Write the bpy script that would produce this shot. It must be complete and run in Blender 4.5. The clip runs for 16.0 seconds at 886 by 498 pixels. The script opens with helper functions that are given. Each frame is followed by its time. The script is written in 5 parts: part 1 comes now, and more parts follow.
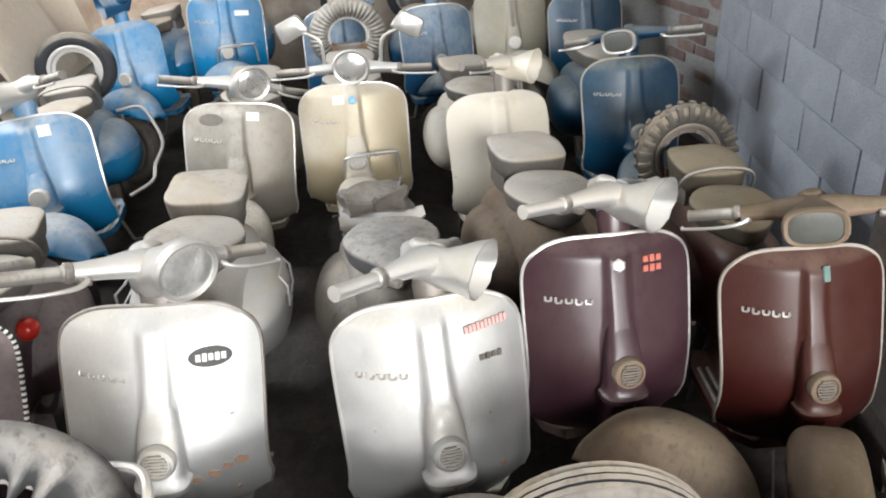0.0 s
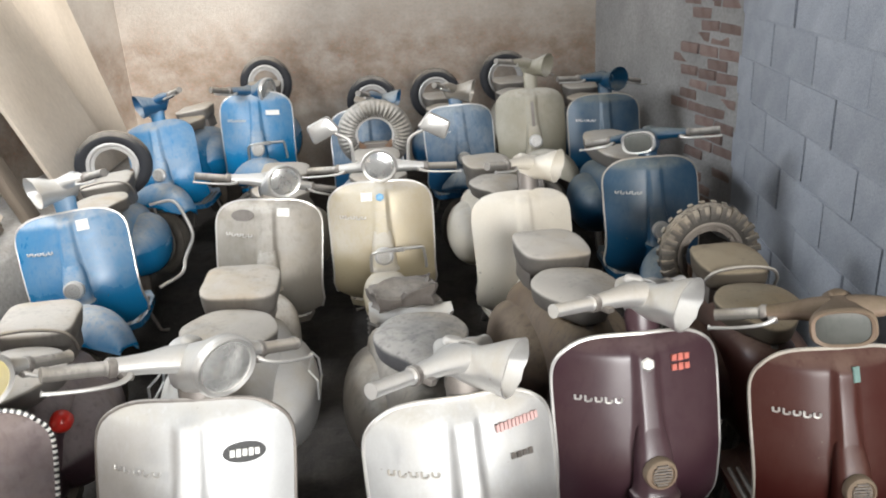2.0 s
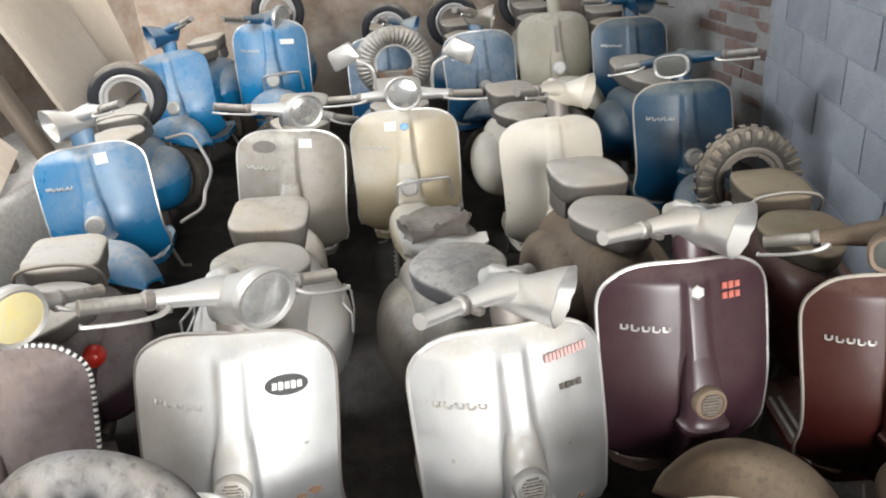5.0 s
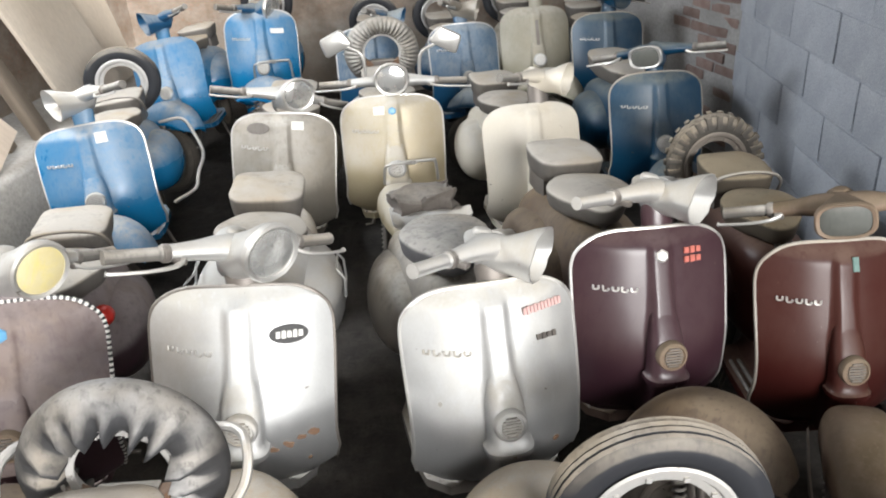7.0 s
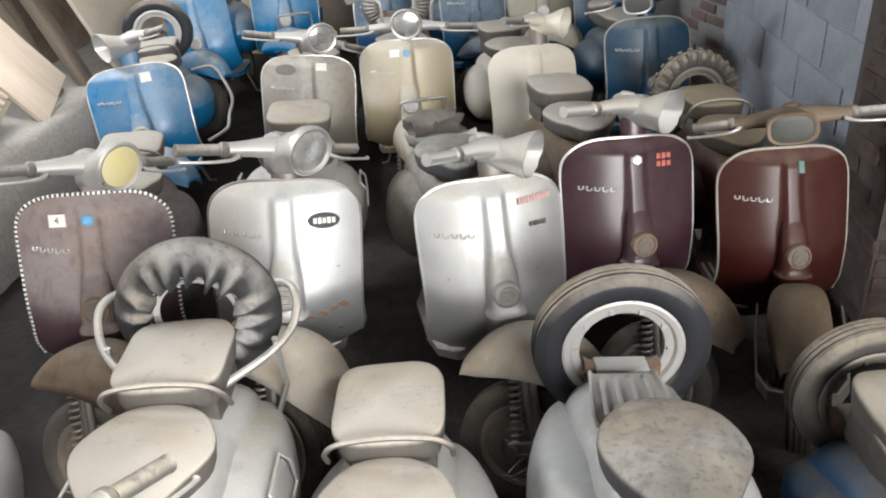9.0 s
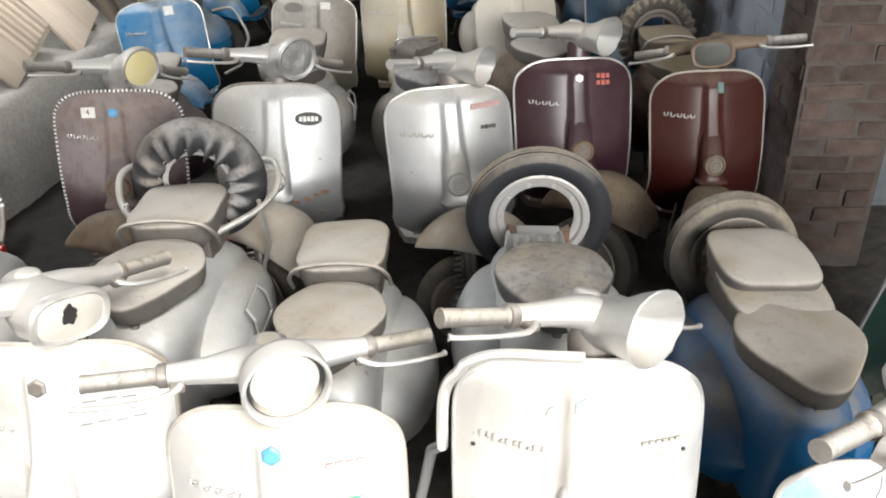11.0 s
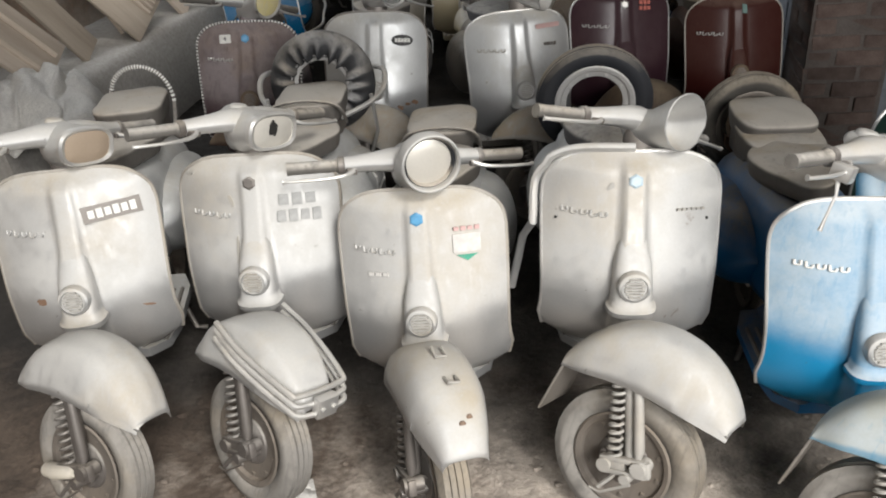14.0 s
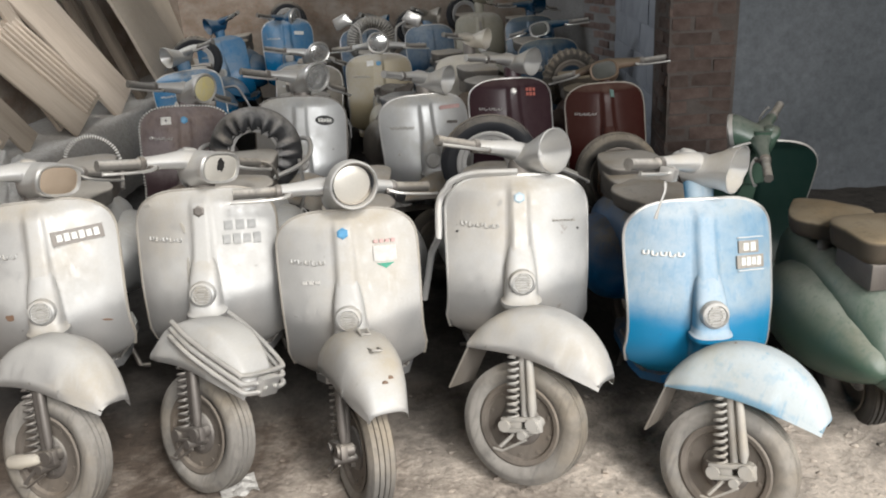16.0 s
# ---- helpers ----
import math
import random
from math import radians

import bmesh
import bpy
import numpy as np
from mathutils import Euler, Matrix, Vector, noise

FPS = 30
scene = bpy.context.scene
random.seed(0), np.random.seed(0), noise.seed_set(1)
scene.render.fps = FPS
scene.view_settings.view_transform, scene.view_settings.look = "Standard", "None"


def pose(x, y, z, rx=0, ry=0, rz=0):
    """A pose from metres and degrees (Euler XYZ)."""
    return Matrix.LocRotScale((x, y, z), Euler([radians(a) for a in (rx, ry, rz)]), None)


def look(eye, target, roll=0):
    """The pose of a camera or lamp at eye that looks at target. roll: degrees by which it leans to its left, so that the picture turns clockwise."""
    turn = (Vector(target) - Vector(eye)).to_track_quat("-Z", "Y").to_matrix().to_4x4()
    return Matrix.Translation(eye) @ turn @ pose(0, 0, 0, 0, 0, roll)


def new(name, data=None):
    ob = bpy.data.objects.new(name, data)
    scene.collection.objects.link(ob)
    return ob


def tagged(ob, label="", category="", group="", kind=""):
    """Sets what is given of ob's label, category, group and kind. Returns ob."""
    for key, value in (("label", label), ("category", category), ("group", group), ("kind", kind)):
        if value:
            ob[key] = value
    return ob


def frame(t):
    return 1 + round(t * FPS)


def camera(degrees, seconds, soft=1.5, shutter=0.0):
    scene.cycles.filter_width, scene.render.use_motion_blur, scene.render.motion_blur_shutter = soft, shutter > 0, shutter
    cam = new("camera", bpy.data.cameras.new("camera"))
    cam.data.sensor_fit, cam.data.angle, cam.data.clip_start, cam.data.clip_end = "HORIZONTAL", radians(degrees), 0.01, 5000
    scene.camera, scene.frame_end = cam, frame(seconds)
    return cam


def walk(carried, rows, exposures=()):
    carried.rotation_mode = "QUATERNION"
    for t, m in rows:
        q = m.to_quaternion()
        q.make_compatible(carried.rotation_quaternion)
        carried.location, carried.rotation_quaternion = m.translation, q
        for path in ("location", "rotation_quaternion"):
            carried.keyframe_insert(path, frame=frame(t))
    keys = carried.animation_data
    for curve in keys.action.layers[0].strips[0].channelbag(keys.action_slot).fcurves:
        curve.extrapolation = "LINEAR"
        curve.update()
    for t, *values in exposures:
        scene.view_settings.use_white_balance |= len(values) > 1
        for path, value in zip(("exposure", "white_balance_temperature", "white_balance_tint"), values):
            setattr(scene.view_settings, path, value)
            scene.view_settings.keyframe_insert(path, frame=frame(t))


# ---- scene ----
cam = camera(58.9, 16.0, soft=2.0)
PATH = [
    (0, (0.121, 0.043, 1.852), (0.001, 1.807, 0.917), -3.6),
    (0.5, (0.122, 0.015, 1.869), (-0.014, 1.847, 1.077), -4.1),
    (1, (0.114, 0.015, 1.882), (-0.025, 1.867, 1.139), -4.0),
    (1.5, (0.096, 0.008, 1.889), (-0.05, 1.865, 1.16), -3.7),
    (2, (0.082, 0.003, 1.895), (-0.07, 1.861, 1.17), -3.5),
    (2.5, (0.089, 0.001, 1.894), (-0.075, 1.861, 1.178), -3.5),
    (3, (0.098, 0.003, 1.896), (-0.074, 1.865, 1.187), -3.8),
    (3.5, (0.097, 0.022, 1.882), (-0.075, 1.885, 1.174), -4.0),
    (4, (0.057, 0.058, 1.848), (-0.12, 1.908, 1.109), -3.9),
    (4.2, (0.04, 0.071, 1.847), (-0.15, 1.903, 1.066), -4.1),
    (6.3, (-0.047, -0.034, 1.853), (-0.179, 1.746, 0.95), -4.3),
    (6.5, (-0.022, -0.063, 1.848), (-0.149, 1.718, 0.945), -4.0),
    (7, (-0.022, -0.154, 1.852), (-0.15, 1.637, 0.971), -3.3),
    (7.5, (-0.075, -0.272, 1.837), (-0.221, 1.512, 0.945), -3.5),
    (8, (-0.071, -0.357, 1.832), (-0.206, 1.413, 0.911), -3.4),
    (8.2, (-0.056, -0.403, 1.837), (-0.187, 1.365, 0.912), -3.6),
    (10.3, (0.171, -1.013, 1.843), (-0.039, 0.722, 0.87), -3.7),
    (10.5, (0.214, -1.056, 1.812), (0.006, 0.681, 0.844), -3.5),
    (11, (0.283, -1.172, 1.807), (0.059, 0.543, 0.804), -3.0),
    (11.5, (0.243, -1.336, 1.785), (-0.005, 0.355, 0.747), -3.4),
    (12, (0.227, -1.481, 1.789), (-0.009, 0.18, 0.699), -4.4),
    (12.5, (0.307, -1.588, 1.787), (0.105, 0.072, 0.69), -4.3),
    (13, (0.359, -1.717, 1.751), (0.134, -0.024, 0.71), -3.7),
    (13.2, (0.359, -1.757, 1.747), (0.116, -0.059, 0.718), -3.6),
    (13.5, (0.307, -1.832, 1.748), (0.036, -0.123, 0.745), -3.9),
    (14, (0.215, -1.995, 1.729), (-0.107, -0.291, 0.732), -5.1),
    (14.5, (0.279, -2.106, 1.721), (-0.051, -0.421, 0.695), -5.1),
    (15, (0.373, -2.185, 1.698), (0.053, -0.466, 0.727), -4.3),
    (15.5, (0.335, -2.373, 1.67), (0.151, -0.517, 0.948), -4.0),
    (16, (0.272, -2.562, 1.604), (0.16, -0.701, 0.88), -3.8),
]
walk(cam, [(t, look(eye, target, roll)) for t, eye, target, roll in PATH], [(0, 1.07), (1, 1.02), (4.2, 0.97), (7, 1.08), (8, 0.82), (10.5, 0.60), (11, 0.46), (12.5, 0.05), (13.5, -0.18), (14, -0.56), (15, -0.62), (15.5, 0.0), (16, -0.52)])

# ---- light ----
world = bpy.data.worlds.new("sky")
scene.world = world
world.use_nodes = True
wn = world.node_tree.nodes
sky = wn.new("ShaderNodeTexSky")
sky.sky_type = "NISHITA"
sky.sun_disc = False
sky.sun_elevation, sky.sun_rotation = radians(41), radians(145)
world.node_tree.links.new(sky.outputs[0], wn["Background"].inputs[0])
wn["Background"].inputs[1].default_value = 0.014


def area(name, m, w, h, power, colour):
    lamp = bpy.data.lights.new(name, "AREA")
    lamp.shape, lamp.size, lamp.size_y, lamp.energy, lamp.color = "RECTANGLE", w, h, power, colour
    ob = new(name, lamp)
    ob.matrix_world = m
    return ob


# area lamps for daylight: the yard in front lies open to the sky; an unseen long high window in the left wall and an
# unseen gap in the roof are added to light the back
area("yard_daylight", look((2.3, -4.7, 2.9), (-0.5, 1.5, 0.6)), 3.4, 2.2, 540, (1.0, 0.99, 0.975))
area("window_daylight", look((-3.17, 3.0, 2.75), (0.3, 3.7, 0.8)), 1.8, 0.6, 80, (0.90, 0.95, 1.0))
area("roof_daylight", pose(-1.5, 4.2, 3.45), 2.0, 2.0, 9, (1.0, 0.98, 0.95))
sun = bpy.data.lights.new("hazy_sun", "SUN")
sun.energy, sun.angle, sun.color = 3.4, radians(11), (1.0, 0.97, 0.93)
new("hazy_sun", sun).matrix_world = look((4.4, -6.4, 7.2), (0.0, 0.0, 0.4))


# ---- materials ----
def mat(name):
    m = bpy.data.materials.new(name)
    m.use_nodes = True
    return m, m.node_tree.nodes, m.node_tree.links, m.node_tree.nodes["Principled BSDF"]


def node(nodes, kind, **kw):
    n = nodes.new(kind)
    for k, v in kw.items():
        n.inputs[k.replace("_", " ")].default_value = v
    return n


def ramp(nodes, links, src, stops):
    r = nodes.new("ShaderNodeValToRGB")
    e = r.color_ramp.elements
    while len(e) < len(stops):
        e.new(0.5)
    for el, (p, c) in zip(e, stops):
        el.position, el.color = p, (c if len(c) == 4 else (*c, 1))
    links.new(src, r.inputs[0])
    return r


def grey(v):
    return (v, v, v, 1)


def mix(nodes, links, fac, a, b, kind="MIX"):
    m = nodes.new("ShaderNodeMix")
    m.data_type, m.blend_type = "RGBA", kind
    for sock, v in ((m.inputs[0], fac), (m.inputs[6], a), (m.inputs[7], b)):
        if isinstance(v, (int, float)):
            sock.default_value = v
        elif isinstance(v, tuple):
            sock.default_value = v if len(v) == 4 else (*v, 1)
        else:
            links.new(v, sock)
    return m.outputs[2]


def maths(nodes, links, op, a, b, clamp=False):
    m = nodes.new("ShaderNodeMath")
    m.operation, m.use_clamp = op, clamp
    for sock, v in zip(m.inputs, (a, b)):
        if isinstance(v, (int, float)):
            sock.default_value = v
        else:
            links.new(v, sock)
    return m.outputs[0]


DUST = (0.50, 0.475, 0.432)


def dusty(name, colour, rough=0.35, metal=0.0, dust=0.75, lo=0.28, hi=0.85, base=0.07, bump=0.04, rust=0.0, tint=DUST, film=0.0, dents=0.25, gloss=0.5, mottle=1.0):
    """A painted or bare surface on which dust has settled: a thin film where it leans back, thick where it faces up."""
    m, n, l, p = mat(name)
    co = n.new("ShaderNodeTexCoord")
    info = n.new("ShaderNodeObjectInfo")
    shift = n.new("ShaderNodeVectorMath")
    shift.operation = "ADD"
    l.new(co.outputs["Object"], shift.inputs[0])
    l.new(maths(n, l, "MULTIPLY", info.outputs["Random"], 9.0), shift.inputs[1])
    runs = n.new("ShaderNodeMapping")
    runs.inputs["Scale"].default_value = (1.0, 1.0, 0.09)
    l.new(shift.outputs[0], runs.inputs[0])
    big = node(n, "ShaderNodeTexNoise", Scale=4.5, Detail=8.0, Roughness=0.62)
    mid = node(n, "ShaderNodeTexNoise", Scale=21.0, Detail=6.0, Roughness=0.6)
    fine = node(n, "ShaderNodeTexNoise", Scale=130.0, Detail=3.0, Roughness=0.6)
    streak = node(n, "ShaderNodeTexNoise", Scale=70.0, Detail=3.0, Roughness=0.5)
    soft = node(n, "ShaderNodeTexNoise", Scale=7.0, Detail=1.5, Roughness=0.4)
    for t in (big, mid, fine, soft):
        l.new(shift.outputs[0], t.inputs[0])
    l.new(runs.outputs[0], streak.inputs[0])
    geo = n.new("ShaderNodeNewGeometry")
    sep = n.new("ShaderNodeSeparateXYZ")
    l.new(geo.outputs["Normal"], sep.inputs[0])
    up = n.new("ShaderNodeMapRange")
    up.inputs[1].default_value, up.inputs[2].default_value = lo, hi
    thin = n.new("ShaderNodeMapRange")
    thin.interpolation_type = "SMOOTHSTEP"
    thin.inputs[1].default_value, thin.inputs[2].default_value = 0.03, 0.34
    # settled dust ends in an uneven line
    edge = maths(n, l, "ADD", sep.outputs[2], maths(n, l, "MULTIPLY", maths(n, l, "SUBTRACT", big.outputs[0], 0.5), 0.25))
    l.new(edge, up.inputs[0])
    l.new(edge, thin.inputs[0])
    patch = ramp(n, l, big.outputs[0], [(0.34, grey(1 - 0.48 * mottle)), (0.58, grey(1.0))]).outputs[0]
    wiped = ramp(n, l, mid.outputs[0], [(0.34, grey(1 - 0.38 * mottle)), (0.5, grey(1.0))]).outputs[0]
    lines = ramp(n, l, streak.outputs[0], [(0.31, grey(1 - 0.38 * mottle)), (0.44, grey(1.0))]).outputs[0]
    f = maths(n, l, "ADD", maths(n, l, "MULTIPLY", up.outputs[0], dust - film), maths(n, l, "ADD", maths(n, l, "MULTIPLY", thin.outputs[0], film), base))
    f = maths(n, l, "MULTIPLY", f, patch)
    f = maths(n, l, "MULTIPLY", f, wiped)
    f = maths(n, l, "MULTIPLY", f, lines, True)
    grain = ramp(n, l, fine.outputs[0], [(0.35, grey(0.97)), (0.7, grey(1.015))]).outputs[0]
    paint = mix(n, l, 1.0, colour, grain, "MULTIPLY")
    chips = node(n, "ShaderNodeTexNoise", Scale=42.0, Detail=2.0, Roughness=0.5)
    l.new(shift.outputs[0], chips.inputs[0])
    nick = ramp(n, l, chips.outputs[0], [(0.755, grey(0)), (0.77, grey(0.8 * mottle))]).outputs[0]
    paint = mix(n, l, nick, paint, (0.10, 0.075, 0.06))
    if rust > 0:
        r2 = node(n, "ShaderNodeTexNoise", Scale=13.0, Detail=9.0, Roughness=0.72)
        l.new(shift.outputs[0], r2.inputs[0])
        spots = ramp(n, l, r2.outputs[0], [(0.70 - 0.2 * rust, grey(0)), (0.76 - 0.2 * rust, grey(1))]).outputs[0]
        paint = mix(n, l, spots, paint, (0.17, 0.085, 0.045))
    brown = node(n, "ShaderNodeTexNoise", Scale=3.1, Detail=5.0, Roughness=0.6)
    l.new(shift.outputs[0], brown.inputs[0])
    older = tuple(c * q for c, q in zip(tint, (0.88, 0.80, 0.68)))
    film_c = mix(n, l, ramp(n, l, brown.outputs[0], [(0.46, grey(0)), (0.66, grey(1))]).outputs[0], tint, older)
    film_c = mix(n, l, 1.0, film_c, grain, "MULTIPLY")
    p.inputs["Specular IOR Level"].default_value = gloss
    l.new(mix(n, l, f, paint, film_c), p.inputs["Base Color"])
    l.new(maths(n, l, "MULTIPLY", maths(n, l, "SUBTRACT", 1.0, f), metal), p.inputs["Metallic"])
    rr = n.new("ShaderNodeMapRange")
    rr.inputs[3].default_value, rr.inputs[4].default_value = rough, 0.9
    l.new(f, rr.inputs[0])
    l.new(rr.outputs[0], p.inputs["Roughness"])
    d = node(n, "ShaderNodeBump", Strength=dents, Distance=0.006)
    l.new(soft.outputs[0], d.inputs["Height"])
    b = node(n, "ShaderNodeBump", Strength=bump, Distance=0.002)
    l.new(fine.outputs[0], b.inputs["Height"])
    l.new(d.outputs[0], b.inputs["Normal"])
    l.new(b.outputs[0], p.inputs["Normal"])
    return m


def plain(name, colour, rough=0.6, metal=0.0):
    m, n, l, p = mat(name)
    co = n.new("ShaderNodeTexCoord")
    t = node(n, "ShaderNodeTexNoise", Scale=40.0, Detail=4.0)
    l.new(co.outputs["Object"], t.inputs[0])
    g = ramp(n, l, t.outputs[0], [(0.3, grey(0.8)), (0.7, grey(1.1))]).outputs[0]
    l.new(mix(n, l, 1.0, colour, g, "MULTIPLY"), p.inputs["Base Color"])
    p.inputs["Roughness"].default_value, p.inputs["Metallic"].default_value = rough, metal
    return m


SILVER = dusty("silver_paint", (0.60, 0.61, 0.615), 0.36, 0.85, dust=0.9, film=0.34, base=0.08, rust=0.12, tint=(0.48, 0.475, 0.45), dents=0.5)
PALE = dusty("pale_silver_paint", (0.55, 0.55, 0.545), 0.33, 0.8, dust=0.92, film=0.55, base=0.13, rust=0.2, tint=(0.49, 0.478, 0.45), dents=0.6, mottle=0.7)
CREAM = dusty("cream_paint", (0.58, 0.535, 0.45), 0.36, 0.0, dust=0.85, film=0.25, base=0.05, rust=0.2)
GOLD = dusty("gold_paint", (0.42, 0.355, 0.23), 0.32, 0.45, dust=0.9, film=0.55, base=0.06)
TAUPE = dusty("taupe_paint", (0.19, 0.172, 0.145), 0.34, 0.3, dust=0.85, film=0.3, base=0.08)
PURPLE = dusty("purple_paint", (0.032, 0.013, 0.019), 0.27, 0.0, dust=0.5, film=0.10, base=0.012, lo=0.55, hi=0.95, tint=(0.21, 0.16, 0.15), gloss=0.36, mottle=0.8)
MAROON = dusty("maroon_paint", (0.037, 0.0075, 0.0065), 0.3, 0.0, dust=0.6, film=0.09, base=0.010, lo=0.5, tint=(0.20, 0.14, 0.11), gloss=0.25, mottle=0.8)
# the pale film is dust plus a window reflection painted into the colour
SHEEN_PURPLE = dusty("dust_and_sheen_purple_paint", (0.045, 0.022, 0.029), 0.3, 0.0, dust=0.7, film=0.64, base=0.05, lo=0.5, hi=0.95, tint=(0.34, 0.298, 0.296), gloss=0.36, mottle=0.6)
BLUE = dusty("blue_paint", (0.0005, 0.15, 0.335), 0.22, 0.0, dust=0.88, film=0.28, base=0.02, lo=0.28, hi=0.75, tint=(0.40, 0.405, 0.395))
DEEP = dusty("deep_blue_paint", (0.001, 0.038, 0.085), 0.3, 0.0, dust=0.85, film=0.17, base=0.015, tint=(0.18, 0.20, 0.195))
LIGHT_BLUE = dusty("light_blue_paint", (0.001, 0.19, 0.38), 0.28, 0.0, dust=0.9, film=0.60, base=0.02, tint=(0.54, 0.575, 0.585), mottle=0.5)
ROYAL = dusty("royal_blue_paint", (0.0005, 0.095, 0.25), 0.3, 0.0, dust=0.85, film=0.22, base=0.012, lo=0.4, tint=(0.24, 0.215, 0.18))
GREEN = dusty("green_paint", (0.003, 0.020, 0.016), 0.35, 0.0, dust=0.5, base=0.015)
SAGE = dusty("sage_paint", (0.05, 0.095, 0.068), 0.3, 0.0, dust=0.55, film=0.10, base=0.04, tint=(0.30, 0.30, 0.26))
RUBBER = dusty("tyre_rubber", (0.012, 0.014, 0.019), 0.6, 0.0, dust=0.98, lo=0.22, hi=0.66, base=0.02, tint=(0.44, 0.395, 0.335), gloss=0.3, mottle=0.6)
DUST_TYRE = dusty("dust_caked_tyre", (0.03, 0.028, 0.026), 0.8, 0.0, dust=0.9, lo=-0.05, hi=0.6, base=0.10, tint=(0.33, 0.285, 0.225))
# two copies of one dusty tyre: paler for sunlit wheels, darker for shaded ones
LIT_TYRE = dusty("lit_dusty_tyre_rubber", (0.045, 0.044, 0.043), 0.8, 0.0, dust=0.65, lo=-0.3, hi=0.9, base=0.36, tint=(0.38, 0.355, 0.32), mottle=0.6)
SHADED_TYRE = dusty("shaded_grimy_tyre_rubber", (0.030, 0.028, 0.026), 0.8, 0.0, dust=0.32, lo=-0.3, hi=0.9, base=0.06, tint=(0.30, 0.26, 0.21))
VINYL = dusty("seat_vinyl", (0.025, 0.022, 0.022), 0.5, 0.0, dust=0.95, lo=0.0, hi=0.7, base=0.22, tint=(0.465, 0.43, 0.38), mottle=0.45)
GREY_VINYL = dusty("cracked_seat_cover", (0.08, 0.08, 0.09), 0.7, 0.0, dust=0.75, lo=0.0, hi=0.9, base=0.1, bump=0.5)
CHROME = dusty("dull_chrome", (0.6, 0.595, 0.58), 0.25, 0.85, dust=0.6, film=0.2, base=0.15, rust=0.1)
STEEL = dusty("grimy_steel", (0.14, 0.125, 0.115), 0.5, 0.6, dust=0.5, base=0.11, rust=0.2)
ALLOY = dusty("wheel_alloy", (0.46, 0.455, 0.45), 0.4, 0.5, dust=0.5, base=0.25, rust=0.1)
DARK = plain("hole_shade_black", (0.012, 0.011, 0.010), 0.9)
GRIP = dusty("grip_rubber", (0.07, 0.065, 0.06), 0.7, 0.0, dust=0.8, lo=0.0, hi=0.8, base=0.12)
WHEEL = dusty("grimy_wheel", (0.13, 0.115, 0.10), 0.55, 0.3, dust=0.5, base=0.25, rust=0.2, tint=(0.34, 0.29, 0.24))
RED = plain("red_lens", (0.5, 0.02, 0.012), 0.3)
WHITE = plain("white_sticker", (0.75, 0.74, 0.70), 0.6)
BLACK = plain("black_sticker", (0.03, 0.03, 0.03), 0.5)
REDINK = plain("red_print", (0.45, 0.13, 0.10), 0.6)
FADED = plain("faded_red_print", (0.52, 0.34, 0.32), 0.7)
TEAL = plain("pale_teal_print", (0.16, 0.25, 0.23), 0.6)
PALE_BADGE = plain("rubbed_blue_enamel", (0.42, 0.52, 0.58), 0.4)
BLUEBADGE = plain("blue_enamel", (0.10, 0.30, 0.5), 0.35)
GREENINK = plain("green_print", (0.05, 0.30, 0.20), 0.6)
YELLOW = dusty("yellow_lens", (0.62, 0.52, 0.14), 0.25, 0.0, dust=0.5, base=0.55)
LENS = dusty("headlamp_glass", (0.66, 0.67, 0.66), 0.12, 0.8, dust=0.3, base=0.10, bump=0.3, dents=0.8)
DIRTY_LENS = dusty("dusty_headlamp_glass", (0.30, 0.235, 0.175), 0.25, 0.1, dust=0.5, base=0.25, tint=(0.38, 0.315, 0.25))
WHITE_LENS = dusty("milky_headlamp_glass", (0.58, 0.56, 0.51), 0.25, 0.45, dust=0.4, base=0.2, tint=(0.46, 0.42, 0.37), dents=0.6)
DARK_LENS = dusty("dark_headlamp_glass", (0.05, 0.055, 0.05), 0.6, 0.0, dust=0.4, base=0.08)
GREYPLATE = plain("grey_painted_panel", (0.33, 0.33, 0.32), 0.6)
# dirty bead; its dark tone also draws the rolled edge's shadow line
TRIMMED = dusty("dirty_bead_shadow_line", (0.24, 0.215, 0.185), 0.5, 0.2, dust=0.6, film=0.2, base=0.25, rust=0.25)
DULL = dusty("dull_horn_metal", (0.34, 0.33, 0.31), 0.5, 0.3, dust=0.6, film=0.3, base=0.3)
DIRTY_CREAM = dusty("dirty_cream_paint", (0.21, 0.195, 0.145), 0.4, 0.0, dust=0.6, film=0.15, base=0.1, rust=0.2)
CLOTH = dusty("black_cloth_cover", (0.014, 0.015, 0.018), 0.7, 0.0, dust=0.9, lo=0.12, hi=0.8, base=0.05, tint=(0.39, 0.38, 0.37))
CLOTHGREY = dusty("grey_cloth_cover", (0.06, 0.058, 0.055), 0.8, 0.0, dust=0.7, lo=-0.1, hi=0.8, base=0.2)
# brown dust, its tint lowered to hold the shade on the right
SHADED_BROWN = dusty("shaded_brown_dust_on_purple", (0.04, 0.022, 0.018), 0.5, 0.0, dust=0.88, film=0.5, base=0.17, tint=(0.185, 0.142, 0.098))
WASHED_BLUE = dusty("dust_washed_blue_paint", (0.001, 0.25, 0.46), 0.35, 0.0, dust=0.93, film=0.85, base=0.56, lo=0.2, tint=(0.47, 0.52, 0.535), mottle=0.7)
CRUMBLE = dusty("crumbling_foam", (0.075, 0.062, 0.055), 0.9, 0.0, dust=0.3, base=0.12, bump=0.6)
DIRTY_BODY = dusty("grimy_primer", (0.13, 0.115, 0.10), 0.45, 0.1, dust=0.8, film=0.2, base=0.10, rust=0.15, tint=(0.44, 0.41, 0.365))
DUSTY_DEEP = dusty("dust_greyed_blue_paint", (0.001, 0.06, 0.145), 0.3, 0.0, dust=0.9, film=0.5, base=0.05, tint=(0.30, 0.33, 0.345))
